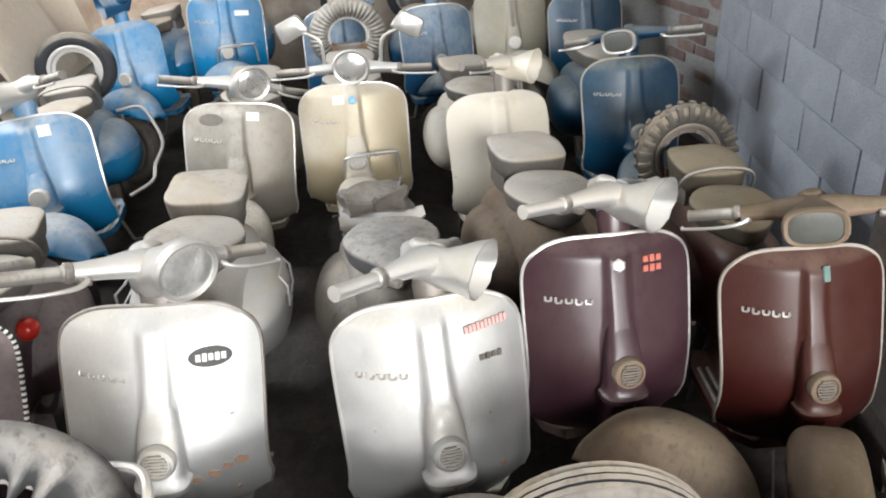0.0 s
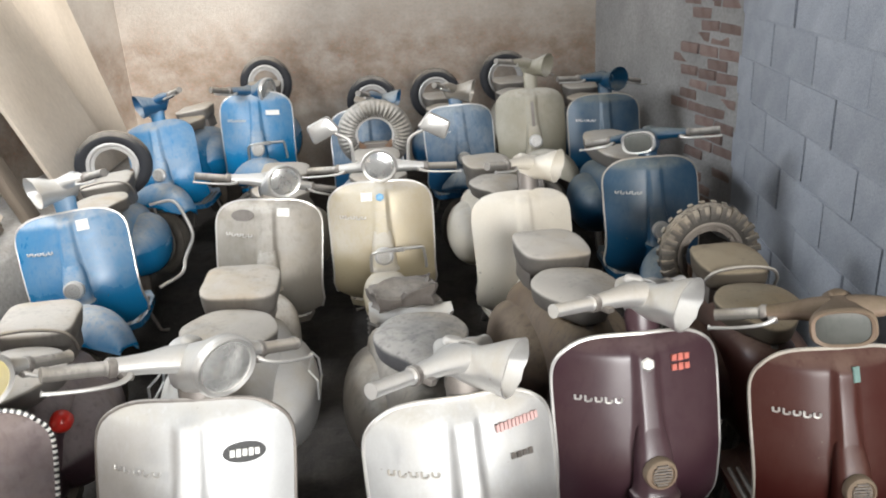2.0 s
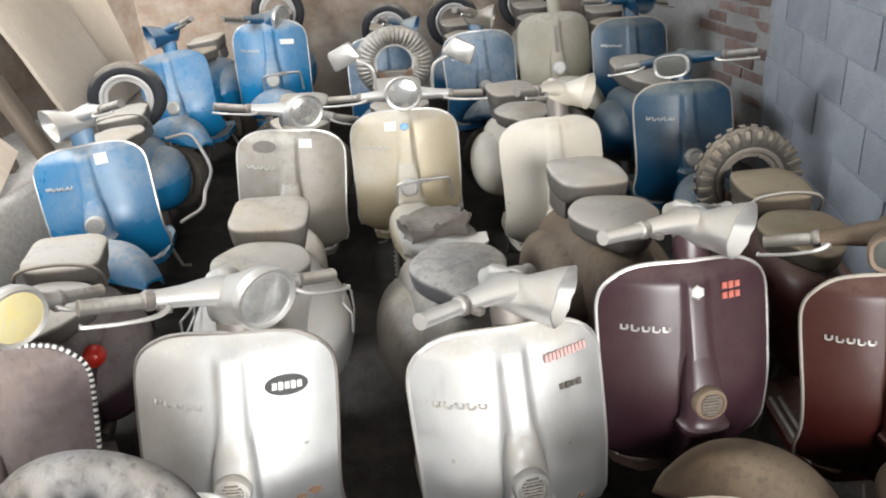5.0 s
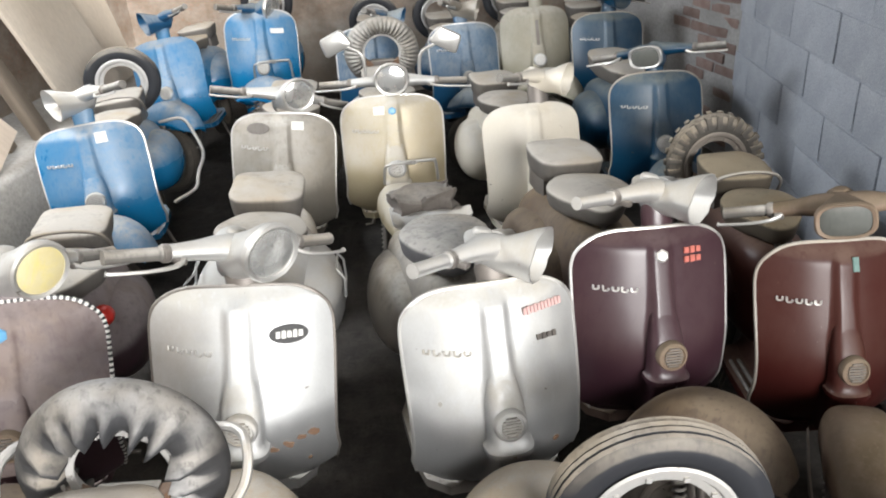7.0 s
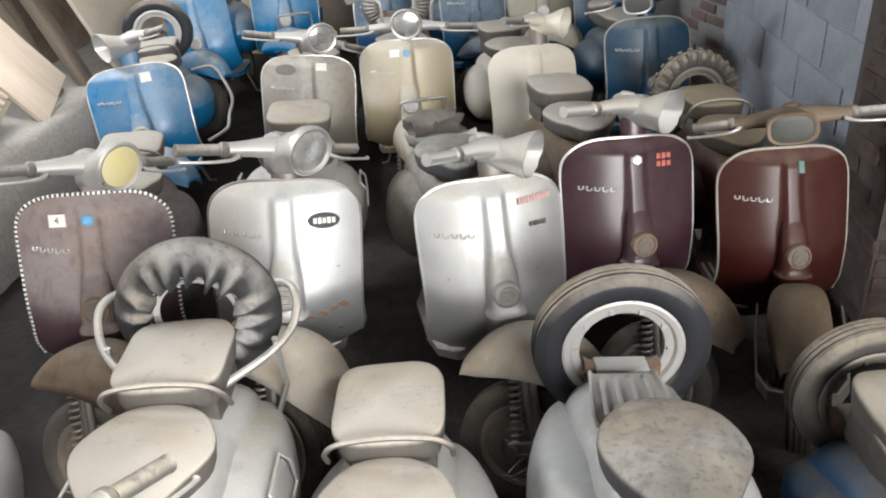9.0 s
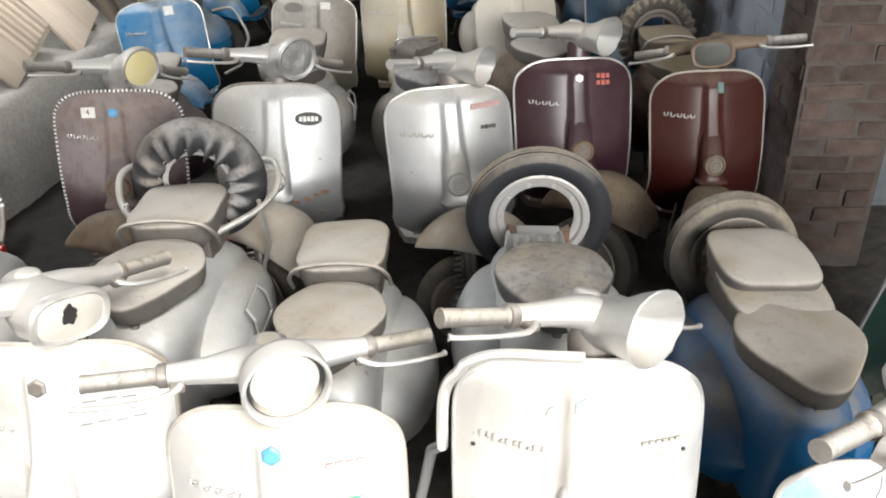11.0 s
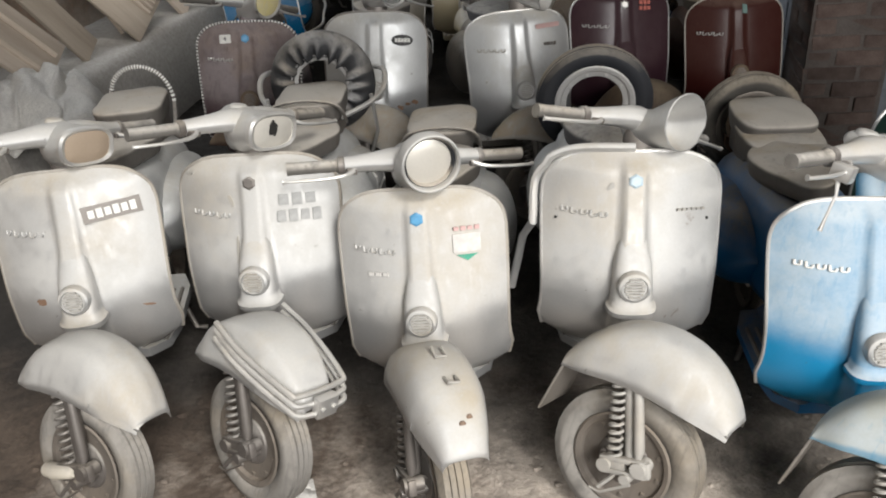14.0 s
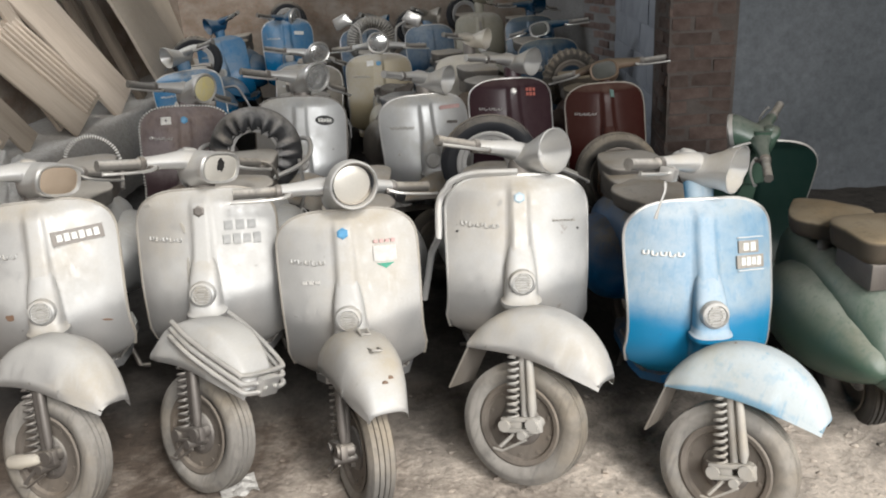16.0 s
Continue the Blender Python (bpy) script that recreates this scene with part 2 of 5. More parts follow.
DUSTY_SILVER = dusty("dust_covered_silver", (0.45, 0.44, 0.42), 0.4, 0.5, dust=0.9, film=0.75, base=0.4, tint=(0.42, 0.375, 0.315))
RUSTY = dusty("rusted_sheet", (0.17, 0.095, 0.055), 0.8, 0.0, dust=0.15, base=0.06, rust=0.5)


# ---- building helpers ----
def mesh_of(bm, name, smooth=True, sharp=40):
    bmesh.ops.recalc_face_normals(bm, faces=bm.faces)
    me = bpy.data.meshes.new(name)
    bm.to_mesh(me)
    bm.free()
    me.materials.append(None)
    if smooth:
        me.shade_smooth()
        me.set_sharp_from_angle(angle=radians(sharp))
    return me


def part(name, me, material, parent=None, label="", m=None):
    """One mesh object, under a thing or under a part."""
    if isinstance(me, bmesh.types.BMesh):
        me = mesh_of(me, name)
    ob = new(name, me)
    ob.material_slots[0].link = "OBJECT"
    ob.material_slots[0].material = material
    ob.parent = parent
    if m is not None:
        ob.matrix_basis = m
    if label:
        ob["label"] = label
    return ob


def loft(bm, rings, closed=True, caps=(True, True)):
    """Joins rings of as many points each by faces."""
    vs = [[bm.verts.new(p) for p in ring] for ring in rings]
    n = len(rings[0])
    for a, b in zip(vs, vs[1:]):
        for i in range(n if closed else n - 1):
            j = (i + 1) % n
            bm.faces.new((a[i], a[j], b[j], b[i]))
    if closed and caps[0]:
        bm.faces.new(vs[0][::-1])
    if closed and caps[1]:
        bm.faces.new(vs[-1])
    return bm


def tube(bm, points, r, n=8, closed=False):
    """A round bar along points; r is one radius or one for each point."""
    pts = [Vector(p) for p in points]
    rs = r if isinstance(r, (list, tuple)) else [r] * len(pts)
    rings, side = [], None
    for i, p in enumerate(pts):
        a = pts[i - 1] if i or closed else p
        b = pts[(i + 1) % len(pts)] if i < len(pts) - 1 or closed else p
        d = (b - a).normalized()
        if side is None:
            side = d.orthogonal().normalized()
        side = (side - d * side.dot(d)).normalized()
        up = d.cross(side)
        rings.append([p + rs[i] * (math.cos(2 * math.pi * k / n) * side + math.sin(2 * math.pi * k / n) * up) for k in range(n)])
    if closed:
        rings.append(rings[0])
        return loft(bm, rings, True, (False, False))
    return loft(bm, rings)


def revolve(bm, profile, n=32, axis="x", closed=False):
    """Turns a profile of (radius, along) about an axis."""
    rings = []
    for k in range(n + 1):
        c, s = math.cos(2 * math.pi * k / n), math.sin(2 * math.pi * k / n)
        rings.append([{"x": (a, r * c, r * s), "y": (r * c, a, r * s), "z": (r * c, r * s, a)}[axis] for r, a in profile])
    loft(bm, rings, closed, (False, False))
    bmesh.ops.remove_doubles(bm, verts=bm.verts, dist=1e-5)
    return bm


def block(bm, lo, hi, bevel=0.0, m=None):
    """A box between two corners with rounded edges."""
    c = [(a + b) / 2 for a, b in zip(lo, hi)]
    s = [b - a for a, b in zip(lo, hi)]
    t = (m or Matrix()) @ Matrix.Translation(c) @ Matrix.Diagonal((*s, 1))
    made = bmesh.ops.create_cube(bm, size=1.0, matrix=t)["verts"]
    if bevel:
        es = {e for v in made for e in v.link_edges}
        bmesh.ops.bevel(bm, geom=list(es), offset=bevel, segments=2, affect="EDGES", profile=0.6)
    return bm


def bend(points, n=5):
    """A smooth line through points."""
    p = [Vector(q) for q in points]
    p = [2 * p[0] - p[1]] + p + [2 * p[-1] - p[-2]]
    out = []
    for a, b, c, d in zip(p, p[1:], p[2:], p[3:]):
        for k in range(n):
            t = k / n
            out.append(0.5 * (2 * b + (c - a) * t + (2 * a - 5 * b + 4 * c - d) * t**2 + (3 * b - a - 3 * c + d) * t**3))
    return out + [p[-2]]


def smooth01(a, b, x):
    t = min(max((x - a) / (b - a), 0), 1)
    return t * t * (3 - 2 * t)


# ---- the scooter: forward is -y, the shield's badge stands over the origin ----
MESHES = {}


def cached(f):
    def get(*key):
        if (f, key) not in MESHES:
            MESHES[f, key] = f(*key)
        return MESHES[f, key]
    return get


TOPZ, LOWZ, HALF = 0.85, 0.275, 0.237


def half_width(z):
    w = HALF * (0.97 + 0.03 * smooth01(0.35, 0.7, z) + 0.05 * smooth01(0.45, 0.29, z))
    if z < 0.36:
        w *= 0.55 + 0.45 * max(1 - ((0.36 - z) / 0.0855) ** 2.6, 0) ** (1 / 2.6)
    if z > 0.70:
        w *= (1 - min((z - 0.70) / (TOPZ - 0.70), 1) ** 2.9) ** (1 / 2.9)
    return w


def shield_y(x, z):
    """The front face of the shield."""
    t = min(max((z - 0.42) / 0.16, 0), 1)
    y = -0.34 * (0.80 - z) if t == 1 else -0.1020 + 0.0544 * (t**3 - t**4 / 2)
    y += 2.4 * max(0.42 - z, 0) ** 2
    y += 0.085 * (x / HALF) ** 2
    y += 0.03 * smooth01(0.8, 0.86, z)
    h = 0.013 + 0.026 * smooth01(0.78, 0.5, z)
    w = 0.026 + 0.013 * smooth01(0.72, 0.5, z)
    y -= h * smooth01(w + 0.013, w - 0.005, abs(x)) * smooth01(0.85, 0.80, z)
    return y


@cached
def shield_mesh():
    bm = bmesh.new()
    zs = [LOWZ + (TOPZ - LOWZ) * math.sin(math.pi / 2 * k / 34) ** 0.9 for k in range(34)] + [TOPZ - 0.0004]
    us = [math.copysign(abs(k / 22) ** 1.35, k) for k in range(-22, 23)]
    front, back = [], []
    for z in zs:
        w = half_width(z)
        front.append([(w * u, shield_y(w * u, z), z) for u in us])
        back.append([(w * u * 0.99, shield_y(w * u, z) + 0.012, z - 0.002) for u in us])
    loft(bm, [f + b[::-1] for f, b in zip(front, back)])
    return mesh_of(bm, "leg_shield", sharp=55)


def rim_points(off=0.0):
    zs = [LOWZ + 0.03 + (TOPZ - LOWZ - 0.03) * math.sin(math.pi / 2 * k / 30) ** 0.8 for k in range(31)]
    side = [(half_width(min(z, TOPZ - 1e-6)), z) for z in zs]
    side = side[:-1] + [(0.0, TOPZ)]
    pts = [(w + off, shield_y(w, z) + 0.005, z + (off if w < 0.2 else 0)) for w, z in side]
    return [(-x, y, z) for x, y, z in pts[:-1]] + pts[::-1]


@cached
def trim_mesh(r):
    return mesh_of(tube(bmesh.new(), rim_points(), r, 8), "edge_trim")


@cached
def beads_mesh(odd):
    """Every second short piece of a two-coloured edge strip."""
    bm = bmesh.new()
    pts = [Vector(p) for p in rim_points(0.003)]
    run, step, acc, k = [pts[0]], 0.016, 0.0, 0
    dense = []
    for a, b in zip(pts, pts[1:]):
        n = max(int((b - a).length / 0.0025), 1)
        dense += [a.lerp(b, i / n) for i in range(n)]
    per = 3
    for i in range(0, len(dense) - per, per):
        if (i // per) % 2 == odd:
            tube(bm, dense[i : i + per + 1], 0.0068, 5)
    return mesh_of(bm, "strip")


@cached
def horn_case_mesh():
    bm = bmesh.new()
    rings = []
    for z, w, d0 in ((0.66, 0.030, 0.0), (0.62, 0.040, 0.006), (0.575, 0.049, 0.019), (0.53, 0.053, 0.026), (0.49, 0.055, 0.028), (0.468, 0.058, 0.032), (0.462, 0.066, 0.041), (0.448, 0.066, 0.041)):
        yb = shield_y(0.0, z) + 0.03
        yf = shield_y(0.0, z) - d0 + 0.004
        ring = []
        for k in range(17):
            a = math.pi * k / 16
            ring.append((-w * math.copysign(abs(math.cos(a)) ** 0.7, math.cos(a)), yb + (yf - yb) * math.sin(a) ** 0.6, z))
        rings.append(ring)
    loft(bm, rings)
    return mesh_of(bm, "horn_casing", sharp=50)


HORN = Matrix.Translation((0, shield_y(0, 0.535) - 0.022, 0.535)) @ Matrix.Rotation(radians(-10), 4, "X")


@cached
def horn_mesh():
    bm = bmesh.new()
    revolve(bm, [(0.0, -0.012), (0.010, -0.013), (0.012, -0.009), (0.018, -0.009), (0.020, -0.013), (0.024, -0.013), (0.026, -0.009), (0.031, -0.009), (0.034, -0.015), (0.041, -0.012), (0.044, -0.004), (0.044, 0.012)], 28, "y")
    return mesh_of(bm, "horn")


@cached
def slots_mesh():
    bm = bmesh.new()
    for k in range(-3, 4):
        h = 0.5 * math.sqrt(0.031**2 - (0.0085 * k) ** 2)
        block(bm, (-h * 1.7, -0.0165, 0.0085 * k - 0.002), (h * 1.7, -0.009, 0.0085 * k + 0.002))
    return mesh_of(bm, "grille", False)


GROUND_Z = -0.05
AXLE = Vector((0, -0.385, 0.2 + GROUND_Z))
CROWN = Vector((0, -0.385, 0.2))
PIVOT = Vector((0, -0.285, 0.5))
RAKE = Vector((0, 0.33, 0.944)).normalized()
HEAD_RAKE = Vector((0, 0.3, 0.954)).normalized()


def steer(angle):
    return Matrix.Translation(PIVOT) @ Matrix.Rotation(radians(angle), 4, RAKE) @ Matrix.Translation(-PIVOT)


SPAN = 107


def fender_spine(s):
    th = radians(39 + SPAN * s)
    r = 0.268 + 0.036 * math.sin(math.pi * s)
    return CROWN.y - r * 1.02 * math.cos(th), CROWN.z + r * math.sin(th)


@cached
def fender_mesh(kind):
    """A deep rounded mudguard over the front wheel, its lower edge nearly straight."""
    bm = bmesh.new()
    outer, inner = [], []
    ns, nf = 32, 22
    y0, y1 = fender_spine(0)[0], fender_spine(1)[0]
    for i in range(ns + 1):
        s = i / ns
        y, z = fender_spine(s)
        w = 0.100 * (0.60 + 0.40 * smooth01(-0.05, 0.42, s)) * (1 - 0.22 * smooth01(0.75, 1.0, s))
        t = (y - y0) / (y1 - y0)
        low = min(0.340 - 0.035 * t + 0.035 * math.sin(math.pi * t), z - 0.008)
        ro, ri = [], []
        for k in range(nf + 1):
            f = -1 + 2 * k / nf
            c = math.cos(f * math.pi / 2)
            x = w * math.copysign(abs(math.sin(f * math.pi / 2)) ** (0.86 - 0.14 * s), f)
            g = (1 - c) ** 1.35
            ridge = 0.007 * math.exp(-((f / 0.09) ** 2)) if kind == "ridge" else 0.0
            if kind == "bumper":
                ridge = 0.008 * math.exp(-(((abs(f) - 0.42) / 0.09) ** 2))
            ro.append((x, y + (0.02 if t < 0.3 else 0) * g, z + (low - z) * g + ridge))
            ri.append((x * 0.95, y + 0.004, z + (low - z) * g - 0.007))
        outer.append(ro)
        inner.append(ri)
    loft(bm, [o + q[::-1] for o, q in zip(outer, inner)])
    return mesh_of(bm, "front_fender", sharp=60)


@cached
def bumper_mesh(k):
    """One chrome rail of the set round the fender's nose."""
    z = 0.365 + 0.024 * k
    return mesh_of(tube(bmesh.new(), bend([(-0.108, -0.28, z + 0.07), (-0.113, -0.40, z + 0.045), (-0.088, -0.565, z + 0.01), (-0.062, -0.612 + 0.012 * k, z), (0.062, -0.612 + 0.012 * k, z), (0.088, -0.565, z + 0.01), (0.113, -0.40, z + 0.045), (0.108, -0.28, z + 0.07)], 4), 0.008, 8), "bumper_rail")


@cached
def nose_plate_mesh():
    """A small square casting bolted over the rails at the nose."""
    bm = bmesh.new()
    block(bm, (-0.032, -0.632, 0.352), (0.032, -0.604, 0.412), 0.006)
    for x in (-0.018, 0.018):
        tube(bm, [(x, -0.630, 0.382), (x, -0.640, 0.382)], 0.007, 8)
    return mesh_of(bm, "nose_plate", sharp=35)


@cached
def fender_clip_mesh():
    """A bent strip of metal standing on the fender, once the foot of an ornament."""
    return mesh_of(tube(bmesh.new(), [(-0.013, 0.016, -0.002), (-0.013, 0.016, 0.010), (-0.013, -0.020, 0.010), (0.013, -0.020, 0.010), (0.013, 0.012, 0.010)], 0.0045, 6), "fender_clip")


@cached
def loose_strip_mesh():
    """A rubber edge strip that has come away from the shield on one side."""
    pts = [p for p in rim_points(0.012) if p[0] < 0.02 and p[2] > 0.62]
    pts = [(-0.315, 0.12, 0.36), (-0.30, 0.115, 0.45), (-0.285, 0.11, 0.55)] + [(x - 0.012, y - 0.004, z) for x, y, z in pts]
    return mesh_of(tube(bmesh.new(), pts, 0.012, 8), "loose_strip")


@cached
def stripe_ring_mesh(q):
    """One ring of a striped bar bent over the pillion."""
    arc = [Vector((-0.12 * math.cos(math.pi * k / 140), 1.07, 0.70 + 0.155 * math.sin(math.pi * k / 140) ** 0.8)) for k in range(141)]
    arc = [Vector((-0.12, 0.98, 0.62)), Vector((-0.12, 1.03, 0.65))] + arc + [Vector((0.12, 1.03, 0.65)), Vector((0.12, 0.98, 0.62))]
    return mesh_of(tube(bmesh.new(), arc[2 * q : 2 * q + 3], 0.009, 8), "striped_ring")


@cached
def hanging_lever_mesh():
    bm = bmesh.new()
    block(bm, (-0.23, -0.03, -0.05), (-0.195, 0.02, -0.01), 0.006)
    tube(bm, [(-0.215, 0.0, -0.04), (-0.228, -0.015, -0.08), (-0.248, -0.02, -0.13), (-0.256, -0.022, -0.165)], [0.006, 0.0038, 0.0035, 0.006], 8)
    return mesh_of(bm, "hanging_lever")


@cached
def tyre_mesh(R, wide):
    bm = bmesh.new()
    h = wide / 2
    ri = R - 0.077
    prof = [(ri, -h * 0.55), (ri + 0.02, -h * 0.85), (ri + 0.045, -h), (R - 0.022, -h * 0.93), (R - 0.010, -h * 0.78)]
    for k in range(4):
        x0 = -h * 0.72 + k * h * 0.38
        prof += [(R - 0.004 + 0.004 * (1 - abs(k - 1.5) / 1.5), x0), (R - 0.003 + 0.004 * (1 - abs(k - 1.5) / 1.5), x0 + h * 0.27), (R - 0.009, x0 + h * 0.29), (R - 0.009, x0 + h * 0.36)]
    prof += [(R - 0.010, h * 0.78), (R - 0.022, h * 0.93), (ri + 0.045, h), (ri + 0.02, h * 0.85), (ri, h * 0.55)]
    revolve(bm, prof, 40, "x", True)
    return mesh_of(bm, "tyre", sharp=35)


@cached
def rim_mesh(R, wide, disc):
    bm = bmesh.new()
    h = wide / 2
    ri = R - 0.077
    revolve(bm, [(ri + 0.012, -h * 0.86), (ri + 0.006, -h * 0.93), (ri - 0.006, -h * 0.86), (ri - 0.012, -h * 0.62), (ri - disc * 0.8, -h * 0.55), (ri - disc, -h * 0.5), (ri - disc, -h * 0.38), (ri - 0.014, -h * 0.34), (ri - 0.012, h * 0.4), (ri - 0.002, h * 0.7), (ri + 0.006, h * 0.86), (ri + 0.012, h * 0.8)], 36, "x")
    for k in range(10):
        a = 2 * math.pi * k / 10
        mm = Matrix.Translation((-h * 0.58, (ri - 0.021) * math.cos(a), (ri - 0.021) * math.sin(a)))
        block(bm, (-0.005, -0.005, -0.005), (0.005, 0.005, 0.005), 0.0, mm)
    return mesh_of(bm, "rim")


@cached
def hub_mesh():
    bm = bmesh.new()
    revolve(bm, [(0.0, -0.055), (0.018, -0.055), (0.022, -0.045), (0.05, -0.04), (0.068, -0.03), (0.074, -0.012), (0.074, 0.02), (0.03, 0.04), (0.0, 0.045)], 24, "x")
    for k in range(5):
        a = 2 * math.pi * k / 5
        block(bm, (-0.052, -0.007, -0.007), (-0.03, 0.007, 0.007), 0.0, Matrix.Translation((0, 0.048 * math.cos(a), 0.048 * math.sin(a))))
    return mesh_of(bm, "hub")


@cached
def spring_mesh():
    bm = bmesh.new()
    a, b = Vector((-0.078, -0.352, 0.225)), Vector((-0.070, -0.275, 0.47))
    d = (b - a).normalized()
    u = d.orthogonal().normalized()
    v = d.cross(u)
    n = 110
    pts = [a.lerp(b, k / n) + 0.017 * (math.cos(k * 0.69) * u + math.sin(k * 0.69) * v) for k in range(n + 1)]
    return mesh_of(tube(bm, pts, 0.0045, 6), "spring")


@cached
def fork_mesh():
    bm = bmesh.new()
    tube(bm, [(-0.060, -0.275, 0.53), (-0.064, -0.365, 0.31), (-0.066, -0.388, 0.245)], [0.019, 0.019, 0.016], 12)
    tube(bm, [(-0.078, -0.335, 0.45), (-0.080, -0.402, 0.285), (-0.080, -0.408, 0.262)], [0.012, 0.0145, 0.010], 10)
    return mesh_of(bm, "fork_leg")


@cached
def sleeve_mesh():
    """A short pale tapered sleeve pushed over the axle end."""
    bm = bmesh.new()
    tube(bm, [(-0.085, -0.300, 0.175), (-0.092, -0.345, 0.195), (-0.098, -0.410, 0.228), (-0.098, -0.418, 0.232)], [0.021, 0.024, 0.017, 0.012], 14)
    return mesh_of(bm, "axle_sleeve")


@cached
def link_mesh():
    bm = bmesh.new()
    tube(bm, [(-0.055, -0.425, 0.245), (-0.108, -0.425, 0.245)], 0.020, 12)
    tube(bm, [(-0.055, -0.342, 0.203), (-0.105, -0.342, 0.203)], 0.019, 12)
    tilt = Matrix.Translation((0, -0.372, 0.218)) @ Matrix.Rotation(radians(-24), 4, "X")
    block(bm, (-0.100, -0.075, 0.010), (-0.078, 0.045, 0.024), 0.004, tilt)
    block(bm, (-0.100, -0.075, -0.024), (-0.078, 0.045, -0.010), 0.004, tilt)
    block(bm, (-0.094, -0.02, -0.012), (-0.080, 0.015, 0.012), 0.003, tilt)
    block(bm, (-0.100, -0.085, -0.022), (-0.078, -0.062, 0.022), 0.006, tilt)
    tube(bm, [(-0.03, -0.405, 0.2), (-0.108, -0.405, 0.2)], 0.014, 10)
    tube(bm, [(-0.088, -0.375, 0.19), (-0.10, -0.35, 0.135)], 0.006, 6)
    tube(bm, [(-0.095, -0.42, 0.19), (-0.10, -0.36, 0.125), (-0.10, -0.33, 0.12)], 0.004, 6)
    return mesh_of(bm, "link_arm")


# the headset: its own origin on the steering axis, forward -y
HEAD = Vector((0, 0.11, 0.925))


def oval(cx, y, cz, rx, rz, n=20, p=1.0):
    out = []
    y *= 0.76 if y < 0 else 1.0
    for k in range(n):
        a = 2 * math.pi * k / n
        c, s = math.cos(a), math.sin(a)
        out.append((cx + rx * math.copysign(abs(c) ** p, c), y, cz + rz * math.copysign(abs(s) ** p, s)))
    return out


LAMP = {"round": (0.076, 0.076, 1.0, 0.036), "box": (0.080, 0.052, 0.68, 0.0), "open": (0.074, 0.072, 0.95, 0.0)}


@cached
def headset_mesh(kind):
    bm = bmesh.new()
    rx, rz, p, cz = LAMP[kind]
    if kind == "open":
        # a trumpet-shaped shell, its lamp gone
        body = [oval(0, 0.090, 0.012, 0.02, 0.012, 20), oval(0, 0.078, 0.008, 0.040, 0.024, 20), oval(0, 0.03, -0.018, 0.054, 0.052, 20), oval(0, -0.03, -0.012, 0.055, 0.053, 20), oval(0, -0.085, 0.002, 0.064, 0.061, 20), oval(0, -0.125, 0.011, 0.073, 0.070, 20), oval(0, -0.164, 0.016, 0.081, 0.079, 20), oval(0, -0.165, 0.016, 0.077, 0.075, 20), oval(0, -0.10, 0.006, 0.060, 0.056, 20), oval(0, -0.02, -0.004, 0.038, 0.036, 20), oval(0, 0.0, -0.006, 0.02, 0.02, 20)]
        for k, ring in enumerate(body[5:8]):
            body[5 + k] = [(x, y + 0.006 * noise.noise(Vector((x * 45, z * 45, 0))), z) for x, y, z in ring]
    else:
        body = [oval(0, 0.090, 0.012, 0.02, 0.012, 20), oval(0, 0.078, 0.008, 0.042, 0.028, 20), oval(0, 0.03, -0.028, 0.060, 0.068, 20), oval(0, -0.03, -0.022 + cz / 2, 0.5 * (0.062 + rx), 0.5 * (0.076 + rz), 20, (1 + p) / 2), oval(0, -0.095, cz - 0.002, rx, rz, 20, p), oval(0, -0.135, cz, rx * 1.03, rz * 1.03, 20, p)]
    loft(bm, body)
    for s in (-1, 1):
        rings = []
        for t, x, y, z, ry, r2 in ((0, 0.02, 0.012, 0.004, 0.050, 0.036), (1, 0.07, 0.015, 0.006, 0.042, 0.032), (2, 0.12, 0.022, 0.001, 0.030, 0.026), (3, 0.17, 0.034, -0.006, 0.024, 0.023), (4, 0.205, 0.042, -0.010, 0.022, 0.022), (5, 0.207, 0.042, -0.010, 0.017, 0.017)):
            rings.append([(s * x, y + ry * math.cos(2 * math.pi * k / 16), z + r2 * math.sin(2 * math.pi * k / 16)) for k in range(16)])
        loft(bm, rings)
    return mesh_of(bm, "headset", sharp=50)


@cached
def neck_mesh():
    bm = bmesh.new()
    rings = [[(1.35 * r * math.cos(2 * math.pi * k / 20), o + 1.0 * r * math.sin(2 * math.pi * k / 20), z) for k in range(20)] for z, r, o in ((-0.24, 0.036, -0.072), (-0.15, 0.034, -0.045), (-0.09, 0.034, -0.027), (-0.05, 0.036, -0.015), (0.0, 0.03, 0.0))]
    loft(bm, rings)
    return mesh_of(bm, "steering_neck")


@cached
def lamp_mesh(kind, dish=False):
    bm = bmesh.new()
    rx, rz, p, cz = LAMP[kind]
    if dish:
        loft(bm, [oval(0, y, cz, rx * q, rz * q, 24, p) for y, q in ((-0.128, 0.84), (-0.138, 0.83), (-0.143, 0.66), (-0.146, 0.38), (-0.147, 0.10))])
        return mesh_of(bm, "headlamp")
    loft(bm, [oval(0, -0.125, cz, rx * 0.93, rz * 0.93, 24, p), oval(0, -0.138, cz, rx * 0.9, rz * 0.9, 24, p), oval(0, -0.147, cz, rx * 0.66, rz * 0.66, 24, p), oval(0, -0.151, cz, rx * 0.3, rz * 0.3, 24, p)])
    return mesh_of(bm, "headlamp")


